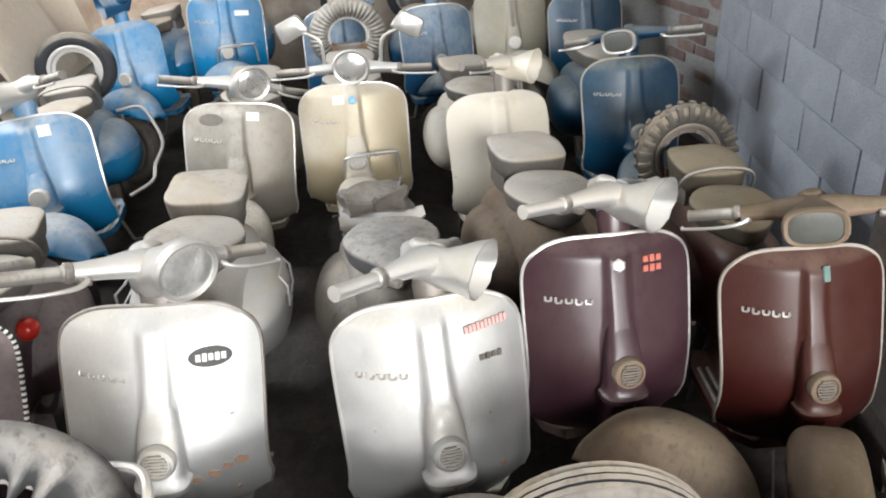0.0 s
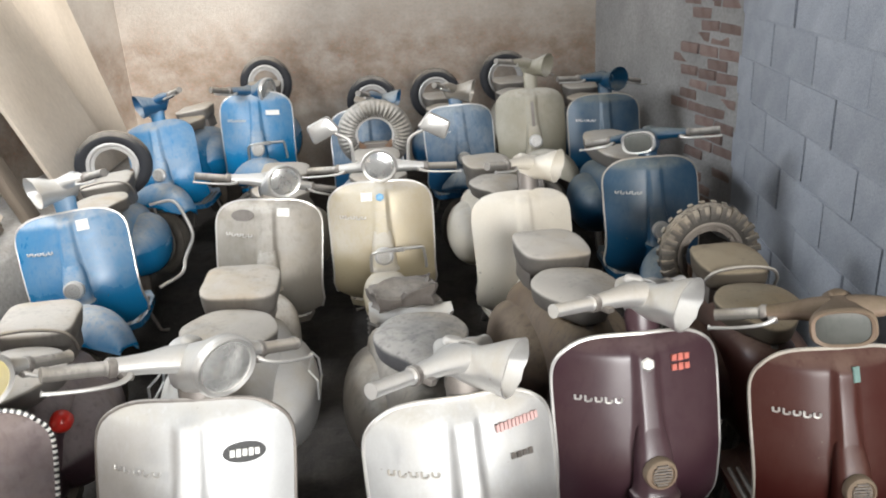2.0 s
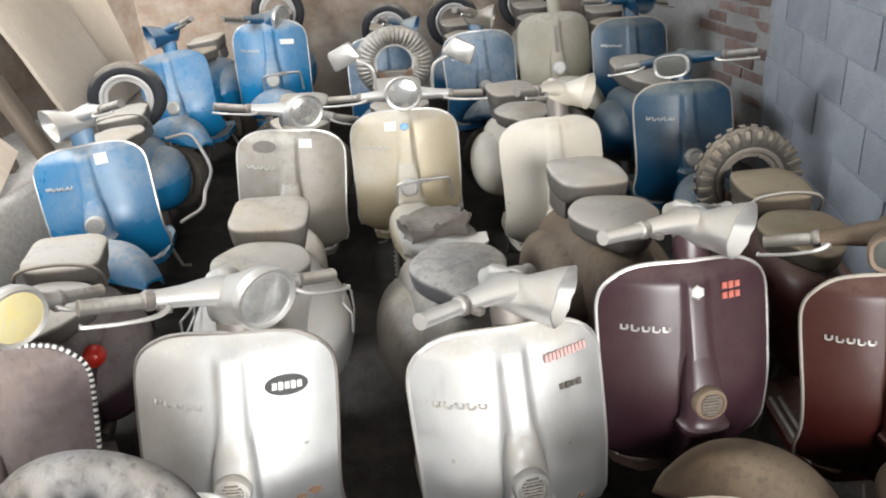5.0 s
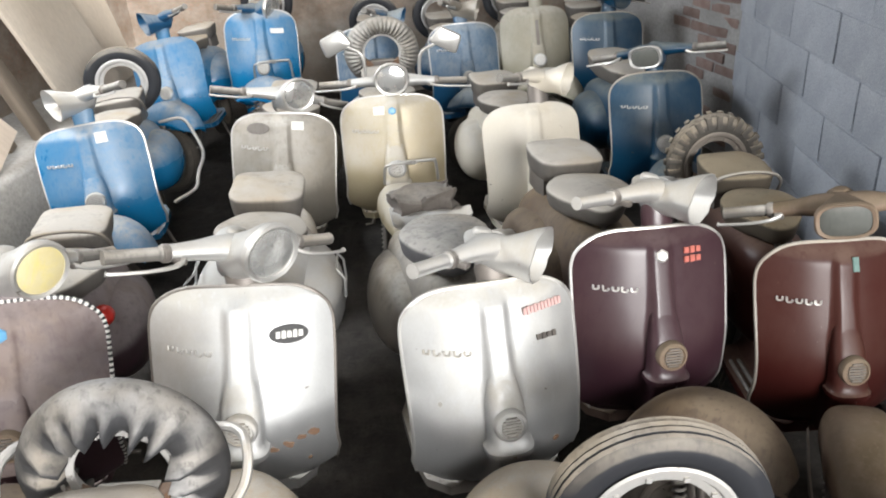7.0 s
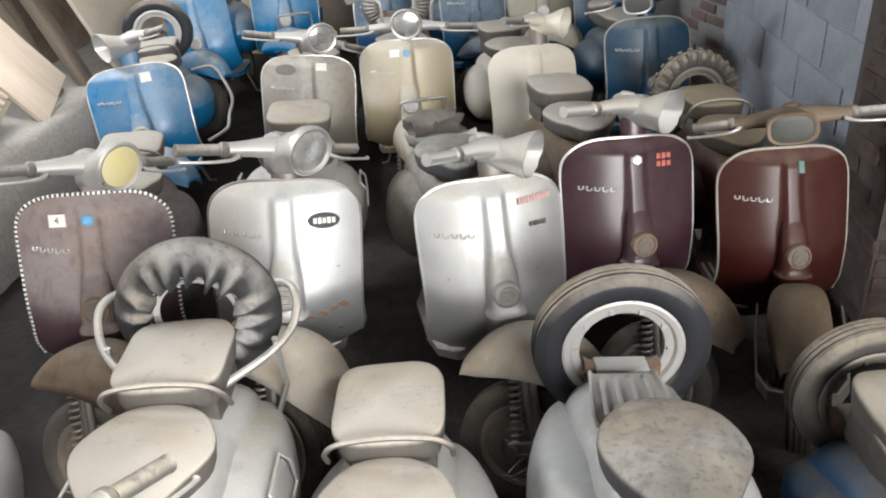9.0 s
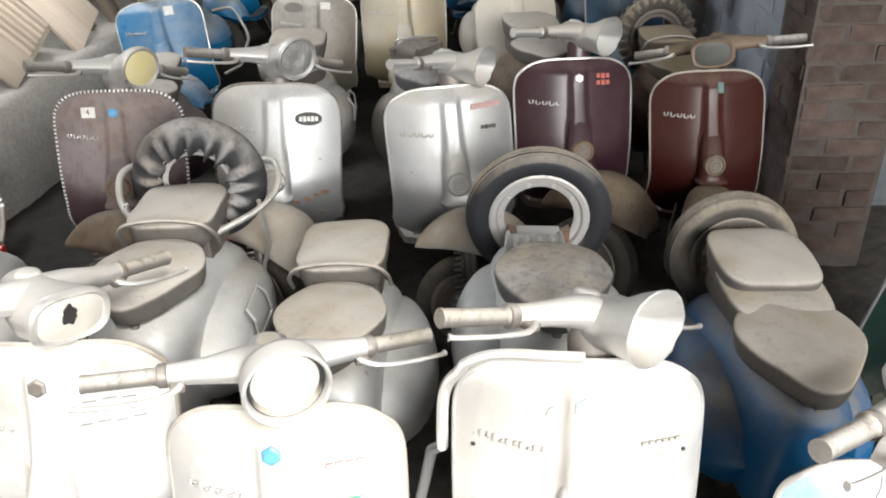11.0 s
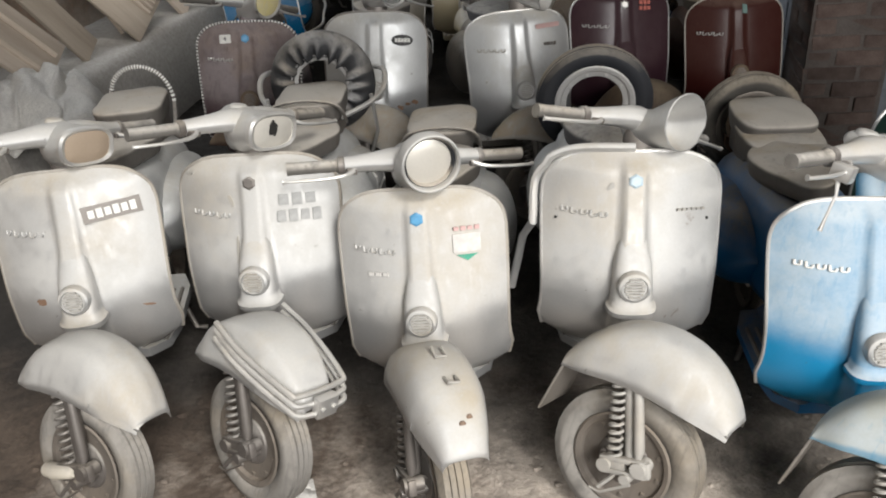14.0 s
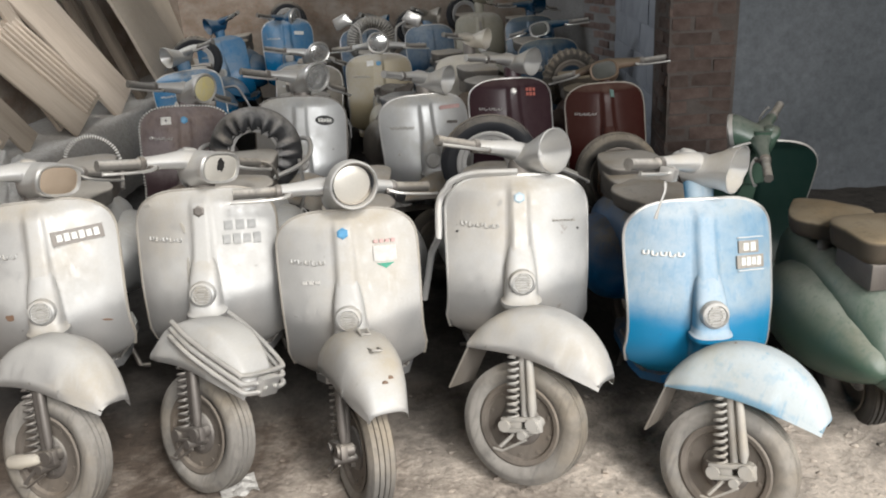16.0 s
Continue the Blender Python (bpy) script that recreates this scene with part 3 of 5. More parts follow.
@cached
def bezel_mesh(kind, deep):
    bm = bmesh.new()
    rx, rz, p, cz = LAMP[kind]
    if deep:
        loft(bm, [oval(0, y, cz, rx * q, rz * q, 32, p) for y, q in ((-0.117, 1.05), (-0.139 - deep, 1.08), (-0.146 - deep, 1.06), (-0.148 - deep, 1.02), (-0.144 - deep, 0.97), (-0.150, 0.93), (-0.122, 0.90))], True, (False, False))
        return mesh_of(bm, "lamp_rim")
    loft(bm, [oval(0, -0.117, cz, rx * 1.05, rz * 1.05, 24, p), oval(0, -0.139 - deep, cz, rx * 1.07, rz * 1.07, 24, p), oval(0, -0.148 - deep, cz, rx * 1.0, rz * 1.0, 24, p), oval(0, -0.143 - deep, cz, rx * (0.88 - 5 * deep), rz * (0.88 - 5 * deep), 24, p), oval(0, -0.129, cz, rx * (0.86 - 5 * deep), rz * (0.86 - 5 * deep), 24, p)], True, (False, False))
    return mesh_of(bm, "lamp_rim")


# added dark ring that draws the shadow inside a deep lamp rim
@cached
def rim_shade_mesh(kind):
    bm = bmesh.new()
    rx, rz, p, cz = LAMP[kind]
    loft(bm, [oval(0, y, cz, rx * q, rz * q, 32, p) for y, q in ((-0.130, 0.93), (-0.154, 0.92), (-0.156, 0.89), (-0.150, 0.84), (-0.130, 0.82))], True, (False, False))
    return mesh_of(bm, "lamp_gasket")


@cached
def grip_mesh(s):
    bm = bmesh.new()
    pts, rs = [], []
    for k in range(29):
        t = k / 28
        pts.append((s * (0.206 + 0.138 * t), 0.042 + 0.022 * t, -0.010 - 0.009 * t))
        rs.append((0.0182 if k % 2 else 0.0172) if 1 < k < 27 else (0.021 if k < 2 else 0.0188))
    return mesh_of(tube(bm, pts, rs, 12), "grip")


@cached
def collar_mesh(s):
    """The ring where the grip turns in the bar, with the lever's bracket under it."""
    bm = bmesh.new()
    tube(bm, [(s * 0.190, 0.0385, -0.0085), (s * 0.193, 0.039, -0.0088), (s * 0.207, 0.042, -0.010), (s * 0.210, 0.0425, -0.0102)], [0.0215, 0.0245, 0.0245, 0.0215], 16)
    block(bm, (s * 0.178 - 0.014, -0.004, -0.026), (s * 0.178 + 0.014, 0.030, -0.010), 0.004)
    return mesh_of(bm, "grip_collar")


@cached
def dial_mesh():
    return mesh_of(shifted(revolve(bmesh.new(), [(0.0, 0.043), (0.016, 0.0425), (0.022, 0.041), (0.026, 0.036), (0.029, 0.026), (0.030, 0.0)], 24, "z"), (0, 0.048, 0.0)), "speedometer")


def shifted(bm, by):
    bmesh.ops.translate(bm, verts=bm.verts, vec=by)
    return bm


@cached
def lever_mesh(s):
    bm = bmesh.new()
    tube(bm, bend([(s * 0.17, 0.005, -0.014), (s * 0.205, -0.012, -0.022), (s * 0.27, -0.012, -0.028), (s * 0.345, 0.004, -0.034), (s * 0.362, 0.012, -0.035)], 4), [0.008, 0.0075, 0.007, 0.0065, 0.006, 0.0058, 0.0055, 0.0052] + [0.005] * 7 + [0.006, 0.008], 8)
    return mesh_of(bm, "lever")


@cached
def floor_mesh():
    bm = bmesh.new()
    rings = []
    for y, z, w in ((-0.04, 0.265, 0.12), (0.04, 0.240, 0.165), (0.15, 0.228, 0.178), (0.38, 0.228, 0.178), (0.46, 0.235, 0.15)):
        rings.append([(-w, y, z - 0.03), (-w, y, z), (-0.1, y, z + 0.004), (-0.06, y, z + 0.05), (0.06, y, z + 0.05), (0.1, y, z + 0.004), (w, y, z), (w, y, z - 0.03)])
    loft(bm, rings)
    return mesh_of(bm, "floorboard")


@cached
def strip_mesh(x):
    bm = bmesh.new()
    if x:
        tube(bm, [(x, 0.03, 0.243), (x, 0.07, 0.236), (x, 0.36, 0.234)], 0.007, 6)
    return mesh_of(bm, "floor_strip")


@cached
def body_mesh():
    bm = bmesh.new()
    rings = []
    for y, top, low, w in ((0.40, 0.60, 0.26, 0.075), (0.415, 0.64, 0.25, 0.10), (0.50, 0.655, 0.25, 0.125), (0.65, 0.655, 0.25, 0.15), (0.85, 0.64, 0.26, 0.16), (1.0, 0.60, 0.27, 0.15), (1.10, 0.53, 0.28, 0.125), (1.16, 0.43, 0.28, 0.10), (1.19, 0.30, 0.26, 0.075)):
        ring = []
        for k in range(24):
            a = 2 * math.pi * k / 24
            c, s = math.cos(a), math.sin(a)
            ring.append((w * math.copysign(abs(c) ** 0.7, c), y, (top + low) / 2 + (top - low) / 2 * math.copysign(abs(s) ** 0.7, s)))
        rings.append(ring)
    loft(bm, rings)
    return mesh_of(bm, "body", sharp=60)


@cached
def cowl_mesh(s):
    """The rounded side cover: a long egg, blunt in front, drawn out behind."""
    bm = bmesh.new()
    rings = []
    for i in range(19):
        t = i / 18
        y = 0.47 + 0.70 * t
        e = math.sin(math.pi * t ** 0.85) ** 0.55 if 0 < t < 1 else 0.02
        out = 0.045 + 0.155 * e * (1 - 0.25 * t)
        hz = max(0.19 * e * (1 - 0.18 * t), 0.006)
        cz = 0.425 - 0.05 * t
        ring = []
        for k in range(20):
            a = -math.pi / 2 + math.pi * k / 19
            ring.append((s * (0.075 + out * math.cos(a) ** 0.65 * 1.0), y, cz + hz * math.sin(a)))
        rings.append(ring)
    loft(bm, rings)
    return mesh_of(bm, "side_cowl", sharp=60)


@cached
def hatch_mesh(s):
    bm = bmesh.new()
    tube(bm, [(s * 0.262, 0.60, 0.47), (s * 0.262, 0.60, 0.54), (s * 0.235, 0.62, 0.565), (s * 0.235, 0.76, 0.56), (s * 0.255, 0.77, 0.53), (s * 0.262, 0.77, 0.46)], 0.004, 6, True)
    return mesh_of(bm, "hatch_edge")


def cushion(outline, z0, z1, dome, n=44):
    """A stuffed pad on a rounded outline."""
    bm = bmesh.new()
    pts = [outline(2 * math.pi * k / n) for k in range(n)]
    cx = sum(p[0] for p in pts) / n
    cy = sum(p[1] for p in pts) / n
    rings = []
    h = z1 - z0
    for f, z in ((0.86, z0), (0.93, z0 + 0.008), (0.965, z0 + 0.35 * h), (0.99, z0 + 0.70 * h), (1.0, z0 + 0.80 * h), (1.0, z0 + 0.90 * h), (0.985, z0 + 0.97 * h), (0.955, z1), (0.8, z1 + 0.35 * dome), (0.5, z1 + 0.75 * dome), (0.2, z1 + dome), (0.03, z1 + dome)):
        rings.append([(cx + f * (x - cx), cy + f * (y - cy), z + 0.003 * math.sin(38 * (cx + f * (x - cx))) * math.cos(31 * (cy + f * (y - cy)))) for x, y in pts])
    loft(bm, rings)
    return bm


@cached
def saddle_mesh():
    def outline(a):
        c, s = math.cos(a), math.sin(a)
        y = 0.575 + 0.185 * s
        w = 0.085 + 0.068 * smooth01(-1.0, 0.30, s)
        return (w * math.copysign(abs(c) ** 0.85, c), y)
    return mesh_of(cushion(outline, 0.665, 0.735, 0.018), "saddle", sharp=70)


@cached
def pillion_mesh():
    def outline(a):
        c, s = math.cos(a), math.sin(a)
        return (0.128 * math.copysign(abs(c) ** 0.5, c), 0.905 + 0.148 * math.copysign(abs(s) ** 0.5, s))
    return mesh_of(cushion(outline, 0.69, 0.775, 0.012), "pillion", sharp=70)


@cached
def torn_pad_mesh():
    """What is left of a foam pad, lumpy and eaten at the edges."""
    bm = bmesh.new()
    block(bm, (-0.115, 0.91, 0.66), (0.115, 1.07, 0.735), 0.015)
    bmesh.ops.subdivide_edges(bm, edges=bm.edges[:], cuts=4, use_grid_fill=True)
    for v in bm.verts:
        v.co += 0.034 * noise.noise_vector(v.co * 14) + 0.022 * noise.noise_vector(v.co * 37)
    return mesh_of(bm, "torn_pad", sharp=60)


@cached
def tray_mesh():
    """A bent sheet under the pad, its front corners turned up."""
    bm = bmesh.new()
    rows = []
    for k in range(9):
        u = -1 + 2 * k / 8
        lift = 0.035 * abs(u) ** 5
        rows.append([(0.14 * u, 0.80 - 0.02 * abs(u), 0.675 + lift), (0.14 * u, 0.82, 0.69 + lift), (0.13 * u, 0.92, 0.68), (0.12 * u, 1.05, 0.655), (0.12 * u, 1.05, 0.645), (0.13 * u, 0.90, 0.66), (0.14 * u, 0.80, 0.655 + lift)])
    loft(bm, rows)
    return mesh_of(bm, "tray", sharp=40)


@cached
def hole_mesh(seed):
    """A ragged flat disc: in black, the painted dark of a hole in broken lamp glass."""
    ring = lambda y, q: [(q * (1 + 0.45 * noise.noise(Vector((2 * math.cos(a), 2 * math.sin(a), seed)))) * 0.016 * math.cos(a), y, q * (1 + 0.45 * noise.noise(Vector((2 * math.cos(a), 2 * math.sin(a), seed)))) * 0.022 * math.sin(a)) for a in [2 * math.pi * k / 22 for k in range(22)]]
    return mesh_of(loft(bmesh.new(), [ring(0.006, 1.0), ring(-0.002, 1.0)]), "broken_hole", False)


@cached
def lug_mesh(R, side):
    """One block on the shoulder of a knobbly tyre."""
    return mesh_of(block(bmesh.new(), (side * 0.034 - 0.012, -0.012, R - 0.050), (side * 0.034 + 0.012, 0.012, R + 0.004), 0.003), "tread_block", sharp=30)


@cached
def oval_lens_mesh():
    return mesh_of(revolve(bmesh.new(), [(0.0, -0.030), (0.018, -0.027), (0.030, -0.015), (0.034, 0.0), (0.034, 0.02), (0.0, 0.02)], 20, "y"), "reflector")


@cached
def bolt_mesh():
    return mesh_of(revolve(bmesh.new(), [(0.0, 0.006), (0.004, 0.006), (0.007, 0.004), (0.009, 0.0), (0.009, -0.004)], 12, "z"), "bolt")


@cached
def fender_guard_mesh():
    """A flat bar bent round the nose of the fender."""
    bm = bmesh.new()
    pts = [(-0.135, -0.30, 0.40), (-0.14, -0.45, 0.37), (-0.135, -0.60, 0.335), (-0.10, -0.66, 0.325), (0.0, -0.675, 0.322), (0.10, -0.66, 0.325), (0.135, -0.60, 0.335), (0.14, -0.45, 0.37), (0.135, -0.30, 0.40)]
    rings = [[(x, y, z - 0.022), (x * 0.95, y + 0.01, z - 0.022), (x * 0.95, y + 0.01, z + 0.022), (x, y, z + 0.022)] for x, y, z in pts]
    return mesh_of(loft(bm, rings), "fender_guard", sharp=30)


@cached
def bench_mesh():
    def outline(a):
        c, s = math.cos(a), math.sin(a)
        w = 0.12 + 0.03 * smooth01(-0.9, 0.2, s)
        return (w * math.copysign(abs(c) ** 0.6, c), 0.73 + 0.34 * math.copysign(abs(s) ** 0.7, s))
    return mesh_of(cushion(outline, 0.675, 0.765, 0.015), "bench_seat", sharp=70)


@cached
def seat_spring_mesh(x):
    n = 60
    pts = [(x + 0.022 * math.cos(k * 0.75), 0.70 + 0.022 * math.sin(k * 0.75), 0.635 + 0.04 * k / n) for k in range(n + 1)]
    return mesh_of(tube(bmesh.new(), pts, 0.004, 5), "seat_spring")


@cached
def seat_hinge_mesh():
    return mesh_of(tube(bmesh.new(), [(0, 0.43, 0.62), (0, 0.45, 0.675), (0, 0.6, 0.672)], 0.012, 8), "seat_hinge")


@cached
def pad_base_mesh():
    return mesh_of(block(bmesh.new(), (-0.10, 0.82, 0.60), (0.10, 1.03, 0.692), 0.01), "pillion_base")


@cached
def strap_mesh():
    bm = bmesh.new()
    pts = [(-0.14, 0.80, 0.69), (-0.136, 0.765, 0.745), (-0.10, 0.748, 0.785), (0.0, 0.742, 0.80), (0.10, 0.748, 0.785), (0.136, 0.765, 0.745), (0.14, 0.80, 0.69)]
    return mesh_of(tube(bm, bend(pts), 0.0065, 8), "grab_strap")


@cached
def carrier_mesh():
    """A pressed metal luggage rack in place of the pillion, narrower behind, with raised ribs and turned-up sides."""
    bm = bmesh.new()
    loft(bm, [[(-w, y, z), (w, y, z), (w + 0.006, y, z + 0.018), (w, y, z + 0.019), (w - 0.006, y, z + 0.007), (-w + 0.006, y, z + 0.007), (-w, y, z + 0.019), (-w - 0.006, y, z + 0.018)] for y, w, z in ((0.79, 0.088, 0.622), (0.80, 0.091, 0.626), (0.96, 0.076, 0.634), (0.975, 0.072, 0.628))])
    for x in (-0.055, -0.019, 0.019, 0.055):
        tube(bm, [(x * 1.05, 0.815, 0.633), (x * 0.9, 0.945, 0.640)], 0.0085, 8)
    for x in (-0.06, 0.06):
        tube(bm, [(x, 0.82, 0.59), (x, 0.82, 0.635)], 0.007, 6)
        tube(bm, [(x, 0.95, 0.57), (x, 0.95, 0.64)], 0.007, 6)
    return mesh_of(bm, "luggage_rack", sharp=35)


@cached
def tail_mesh():
    bm = bmesh.new()
    block(bm, (-0.03, 1.17, 0.42), (0.03, 1.215, 0.50), 0.012)
    return mesh_of(bm, "tail_light")


@cached
def cover_mesh(R, wide, folds, depth):
    """A gathered cloth cover over the rim of the spare wheel."""
    bm = bmesh.new()
    rings = []
    n = 8 * folds
    for k in range(n + 1):
        a = 2 * math.pi * k / n
        w = Vector((2.2 * math.cos(a), 2.2 * math.sin(a), folds))
        q = (0.5 + 0.5 * math.sin(a * folds + (3.4 if folds < 30 else 0.8) * noise.noise(w))) ** (2.0 if folds < 30 else 1.0) * (1 + 0.7 * noise.noise(w * 1.7))
        ring = []
        for r, x, fold in ((R - 0.092, -wide * 0.30, 0.35), (R - 0.075, -wide * 0.50, 1.1), (R - 0.045, -wide * 0.62, 1.0), (R - 0.02, -wide * 0.56, 0.35), (R + 0.006, -wide * 0.3, 0.05), (R + 0.010, 0.0, 0.0), (R + 0.006, wide * 0.3, 0.0), (R - 0.02, wide * 0.56, 0.2), (R - 0.06, wide * 0.58, 0.5)):
            rr = r - 0.5 * depth * fold * q
            xx = x - math.copysign(depth * fold * q, x) * -1 * (1 if x else 0)
            ring.append((xx, rr * math.cos(a), rr * math.sin(a)))
        rings.append(ring)
    loft(bm, rings, False)
    bmesh.ops.remove_doubles(bm, verts=bm.verts, dist=1e-5)
    return mesh_of(bm, "spare_cover", sharp=80)


@cached
def bracket_mesh():
    """A folded metal saddle that carries the spare wheel: an upright, a shallow box and a lip."""
    bm = bmesh.new()
    block(bm, (-0.05, 1.095, 0.50), (0.05, 1.115, 0.60), 0.006)
    block(bm, (-0.056, 1.085, 0.588), (0.056, 1.135, 0.652), 0.008)
    block(bm, (-0.066, 1.080, 0.646), (0.066, 1.140, 0.658), 0.004)
    block(bm, (-0.075, 1.050, 0.560), (0.075, 1.100, 0.574), 0.005)
    return mesh_of(bm, "wheel_bracket", sharp=30)


@cached
def bracket_ear_mesh(s):
    """The flared end of the bracket."""
    bm = bmesh.new()
    loft(bm, [[(s * x, y, z) for y, z in ((1.088, lo), (1.132, lo), (1.132, hi), (1.088, hi))] for x, lo, hi in ((0.054, 0.590, 0.650), (0.075, 0.600, 0.655), (0.094, 0.632, 0.668))])
    return mesh_of(bm, "bracket_ear", sharp=30)


@cached
def hoop_mesh(s):
    """The bent bar guard beside the spare wheel."""
    bm = bmesh.new()
    if s:
        tube(bm, bend([(s * 0.10, 0.90, 0.67), (s * 0.20, 1.0, 0.69), (s * 0.25, 1.08, 0.72), (s * 0.255, 1.14, 0.77), (s * 0.22, 1.20, 0.78), (s * 0.12, 1.23, 0.77)]), 0.011, 8)
        tube(bm, [(s * 0.21, 1.02, 0.72), (s * 0.215, 1.05, 0.55), (s * 0.17, 1.08, 0.42)], 0.008, 8)
    return mesh_of(bm, "guard_bar")


@cached
def cowl_bar_mesh(s):
    bm = bmesh.new()
    tube(bm, bend([(s * 0.20, 0.45, 0.24), (s * 0.31, 0.52, 0.27), (s * 0.335, 0.60, 0.33), (s * 0.335, 0.95, 0.33), (s * 0.30, 1.08, 0.42), (s * 0.25, 1.12, 0.52), (s * 0.12, 1.14, 0.52)]), 0.010, 8)
    return mesh_of(bm, "crash_bar")


@cached
def stand_mesh():
    bm = bmesh.new()
    tube(bm, [(-0.05, 0.55, 0.24), (-0.13, 0.50, 0.02 + GROUND_Z), (-0.17, 0.50, 0.012 + GROUND_Z)], 0.010, 8)
    tube(bm, [(0.05, 0.55, 0.24), (0.13, 0.50, 0.02 + GROUND_Z), (0.17, 0.50, 0.012 + GROUND_Z)], 0.010, 8)
    return mesh_of(bm, "centre_stand")


@cached
def rack_mesh():
    """The small bar carrier that hangs on the shield."""
    bm = bmesh.new()
    y = shield_y(0.0, 0.56) - 0.05
    tube(bm, bend([(-0.06, y + 0.0, 0.47), (-0.055, y - 0.02, 0.555), (-0.035, y - 0.03, 0.575), (0.0, y - 0.032, 0.58), (0.15, y - 0.01, 0.58), (0.175, y + 0.0, 0.565), (0.185, y + 0.01, 0.47)]), 0.007, 8)
    for k in range(4):
        tube(bm, [(0.036 + 0.016 * k, y - 0.026, 0.572), (0.036 + 0.016 * k, y - 0.026, 0.59)], 0.008, 8)
    return mesh_of(bm, "front_rack")


@cached
def mirror_mesh(s):
    bm = bmesh.new()
    tube(bm, bend([(s * 0.125, 0.03, 0.0), (s * 0.128, 0.02, 0.10), (s * 0.145, 0.02, 0.145), (s * 0.20, 0.02, 0.175)]), 0.008, 8)
    mm = Matrix.Translation((s * 0.255, 0.02, 0.195)) @ Matrix.Rotation(radians(s * 28), 4, "Y")
    loft(bm, [[(x * q, y, z * q) for x, z in ((-0.070, -0.036), (-0.060, -0.046), (0.060, -0.046), (0.070, -0.036), (0.058, 0.036), (0.048, 0.046), (-0.048, 0.046), (-0.058, 0.036))] for y, q in ((-0.018, 0.55), (-0.012, 0.9), (0.0, 1.0), (0.016, 1.0), (0.017, 0.92))])
    bmesh.ops.transform(bm, matrix=mm, verts=bm.verts[-40:])
    return mesh_of(bm, "mirror")


@cached
def stroke_mesh(tall):
    """One plain raised stroke of a maker's mark."""
    bm = bmesh.new()
    h = 0.0085 if tall else 0.0068
    tube(bm, [(-0.0065, -0.002, h), (-0.0065, -0.002, -h * 0.7), (-0.003, -0.002, -h), (0.004, -0.002, -h), (0.0068, -0.002, -h * 0.6), (0.0068, -0.002, h * 0.8 if not tall else 0.0)], 0.0030, 5)
    return mesh_of(bm, "mark_stroke")


@cached
def bar_mesh(w, h):
    return mesh_of(block(bmesh.new(), (-w / 2, -0.003, -h / 2), (w / 2, 0.002, h / 2)), "lettering_bar", False)


@cached
def plate_mesh(w, h):
    return mesh_of(block(bmesh.new(), (-w / 2, -0.0015, -h / 2), (w / 2, 0.003, h / 2)), "sticker", False)


@cached
def oval_mesh(rx, rz):
    return mesh_of(loft(bmesh.new(), [oval(0, 0.003, 0, rx, rz, 24), oval(0, -0.0015, 0, rx, rz, 24)]), "badge", sharp=30)


@cached
def hex_mesh(r):
    ring = lambda y, q: [(q * math.sin(math.pi / 3 * k), y, q * math.cos(math.pi / 3 * k)) for k in range(6)]
    return mesh_of(loft(bmesh.new(), [ring(0.004, r), ring(-0.002, r), ring(-0.005, r * 0.7)]), "badge", sharp=20)


@cached
def tri_mesh(w, h):
    return mesh_of(loft(bmesh.new(), [[(-w / 2, y, h / 2), (w / 2, y, h / 2), (0, y, -h / 2)] for y in (0.003, -0.0015)]), "sticker", False)


def on_shield(x, z, roll=0):
    """The pose of a flat thing that lies on the shield's face."""
    e = 0.012
    n = Vector((shield_y(x + e, z) - shield_y(x - e, z), -2 * e, 0)).normalized()
    t = Vector((0, shield_y(x, z + e) - shield_y(x, z - e), 2 * e)).normalized()
    ax = t.cross(n).normalized()
    ax = -ax if ax.x < 0 else ax
    yy = t.cross(ax)
    yy = yy if yy.y > 0 else -yy
    r = Matrix((ax, yy, t)).transposed().to_4x4()
    return Matrix.Translation((x, shield_y(x, z) - 0.0015, z)) @ r @ Matrix.Rotation(radians(roll), 4, "Y")


def front_end(root, st, fender, fender_paint, flap, metal, rubber):
    """Mudguard, wheel and suspension, turned with the bars."""
    st_up = st @ Matrix.Translation((0, 0, 0.03))
    part("front_fender", fender_mesh(fender), fender_paint, root, "", st_up)
    if fender == "bumper":
        for q in range(3):
            part("bumper_rail", bumper_mesh(q), CHROME, root, "", st_up)
        part("nose_plate", nose_plate_mesh(), CHROME, root, "rusty bolted plate on the bumper's nose", st_up)
    wheel = part("front_wheel", rim_mesh(0.2, 0.088, 0.062), WHEEL, root, "", st @ Matrix.Translation(AXLE))
    part("tyre", tyre_mesh(0.2, 0.088), rubber, wheel)
    part("hub", hub_mesh(), STEEL, wheel)
    low = st @ Matrix.Translation((0, -0.025, GROUND_Z))
    part("spring", spring_mesh(), metal, root, "", low)
    part("fork_leg", fork_mesh(), metal, root, "", low)
    part("link_arm", link_mesh(), metal, root, "", low)
    if flap:
        part("mud_flap", flap_mesh(), DIRTY_BODY, root, "worn mud flap", st)


@cached
def flap_mesh():
    bm = bmesh.new()
    block(bm, (-0.07, -0.165, 0.175), (0.07, -0.158, 0.35), 0.003)
    for v in bm.verts:
        if v.co.z < 0.25:
            v.co.y += 0.022
            v.co.x *= 1.1
    return mesh_of(bm, "mud_flap", False)


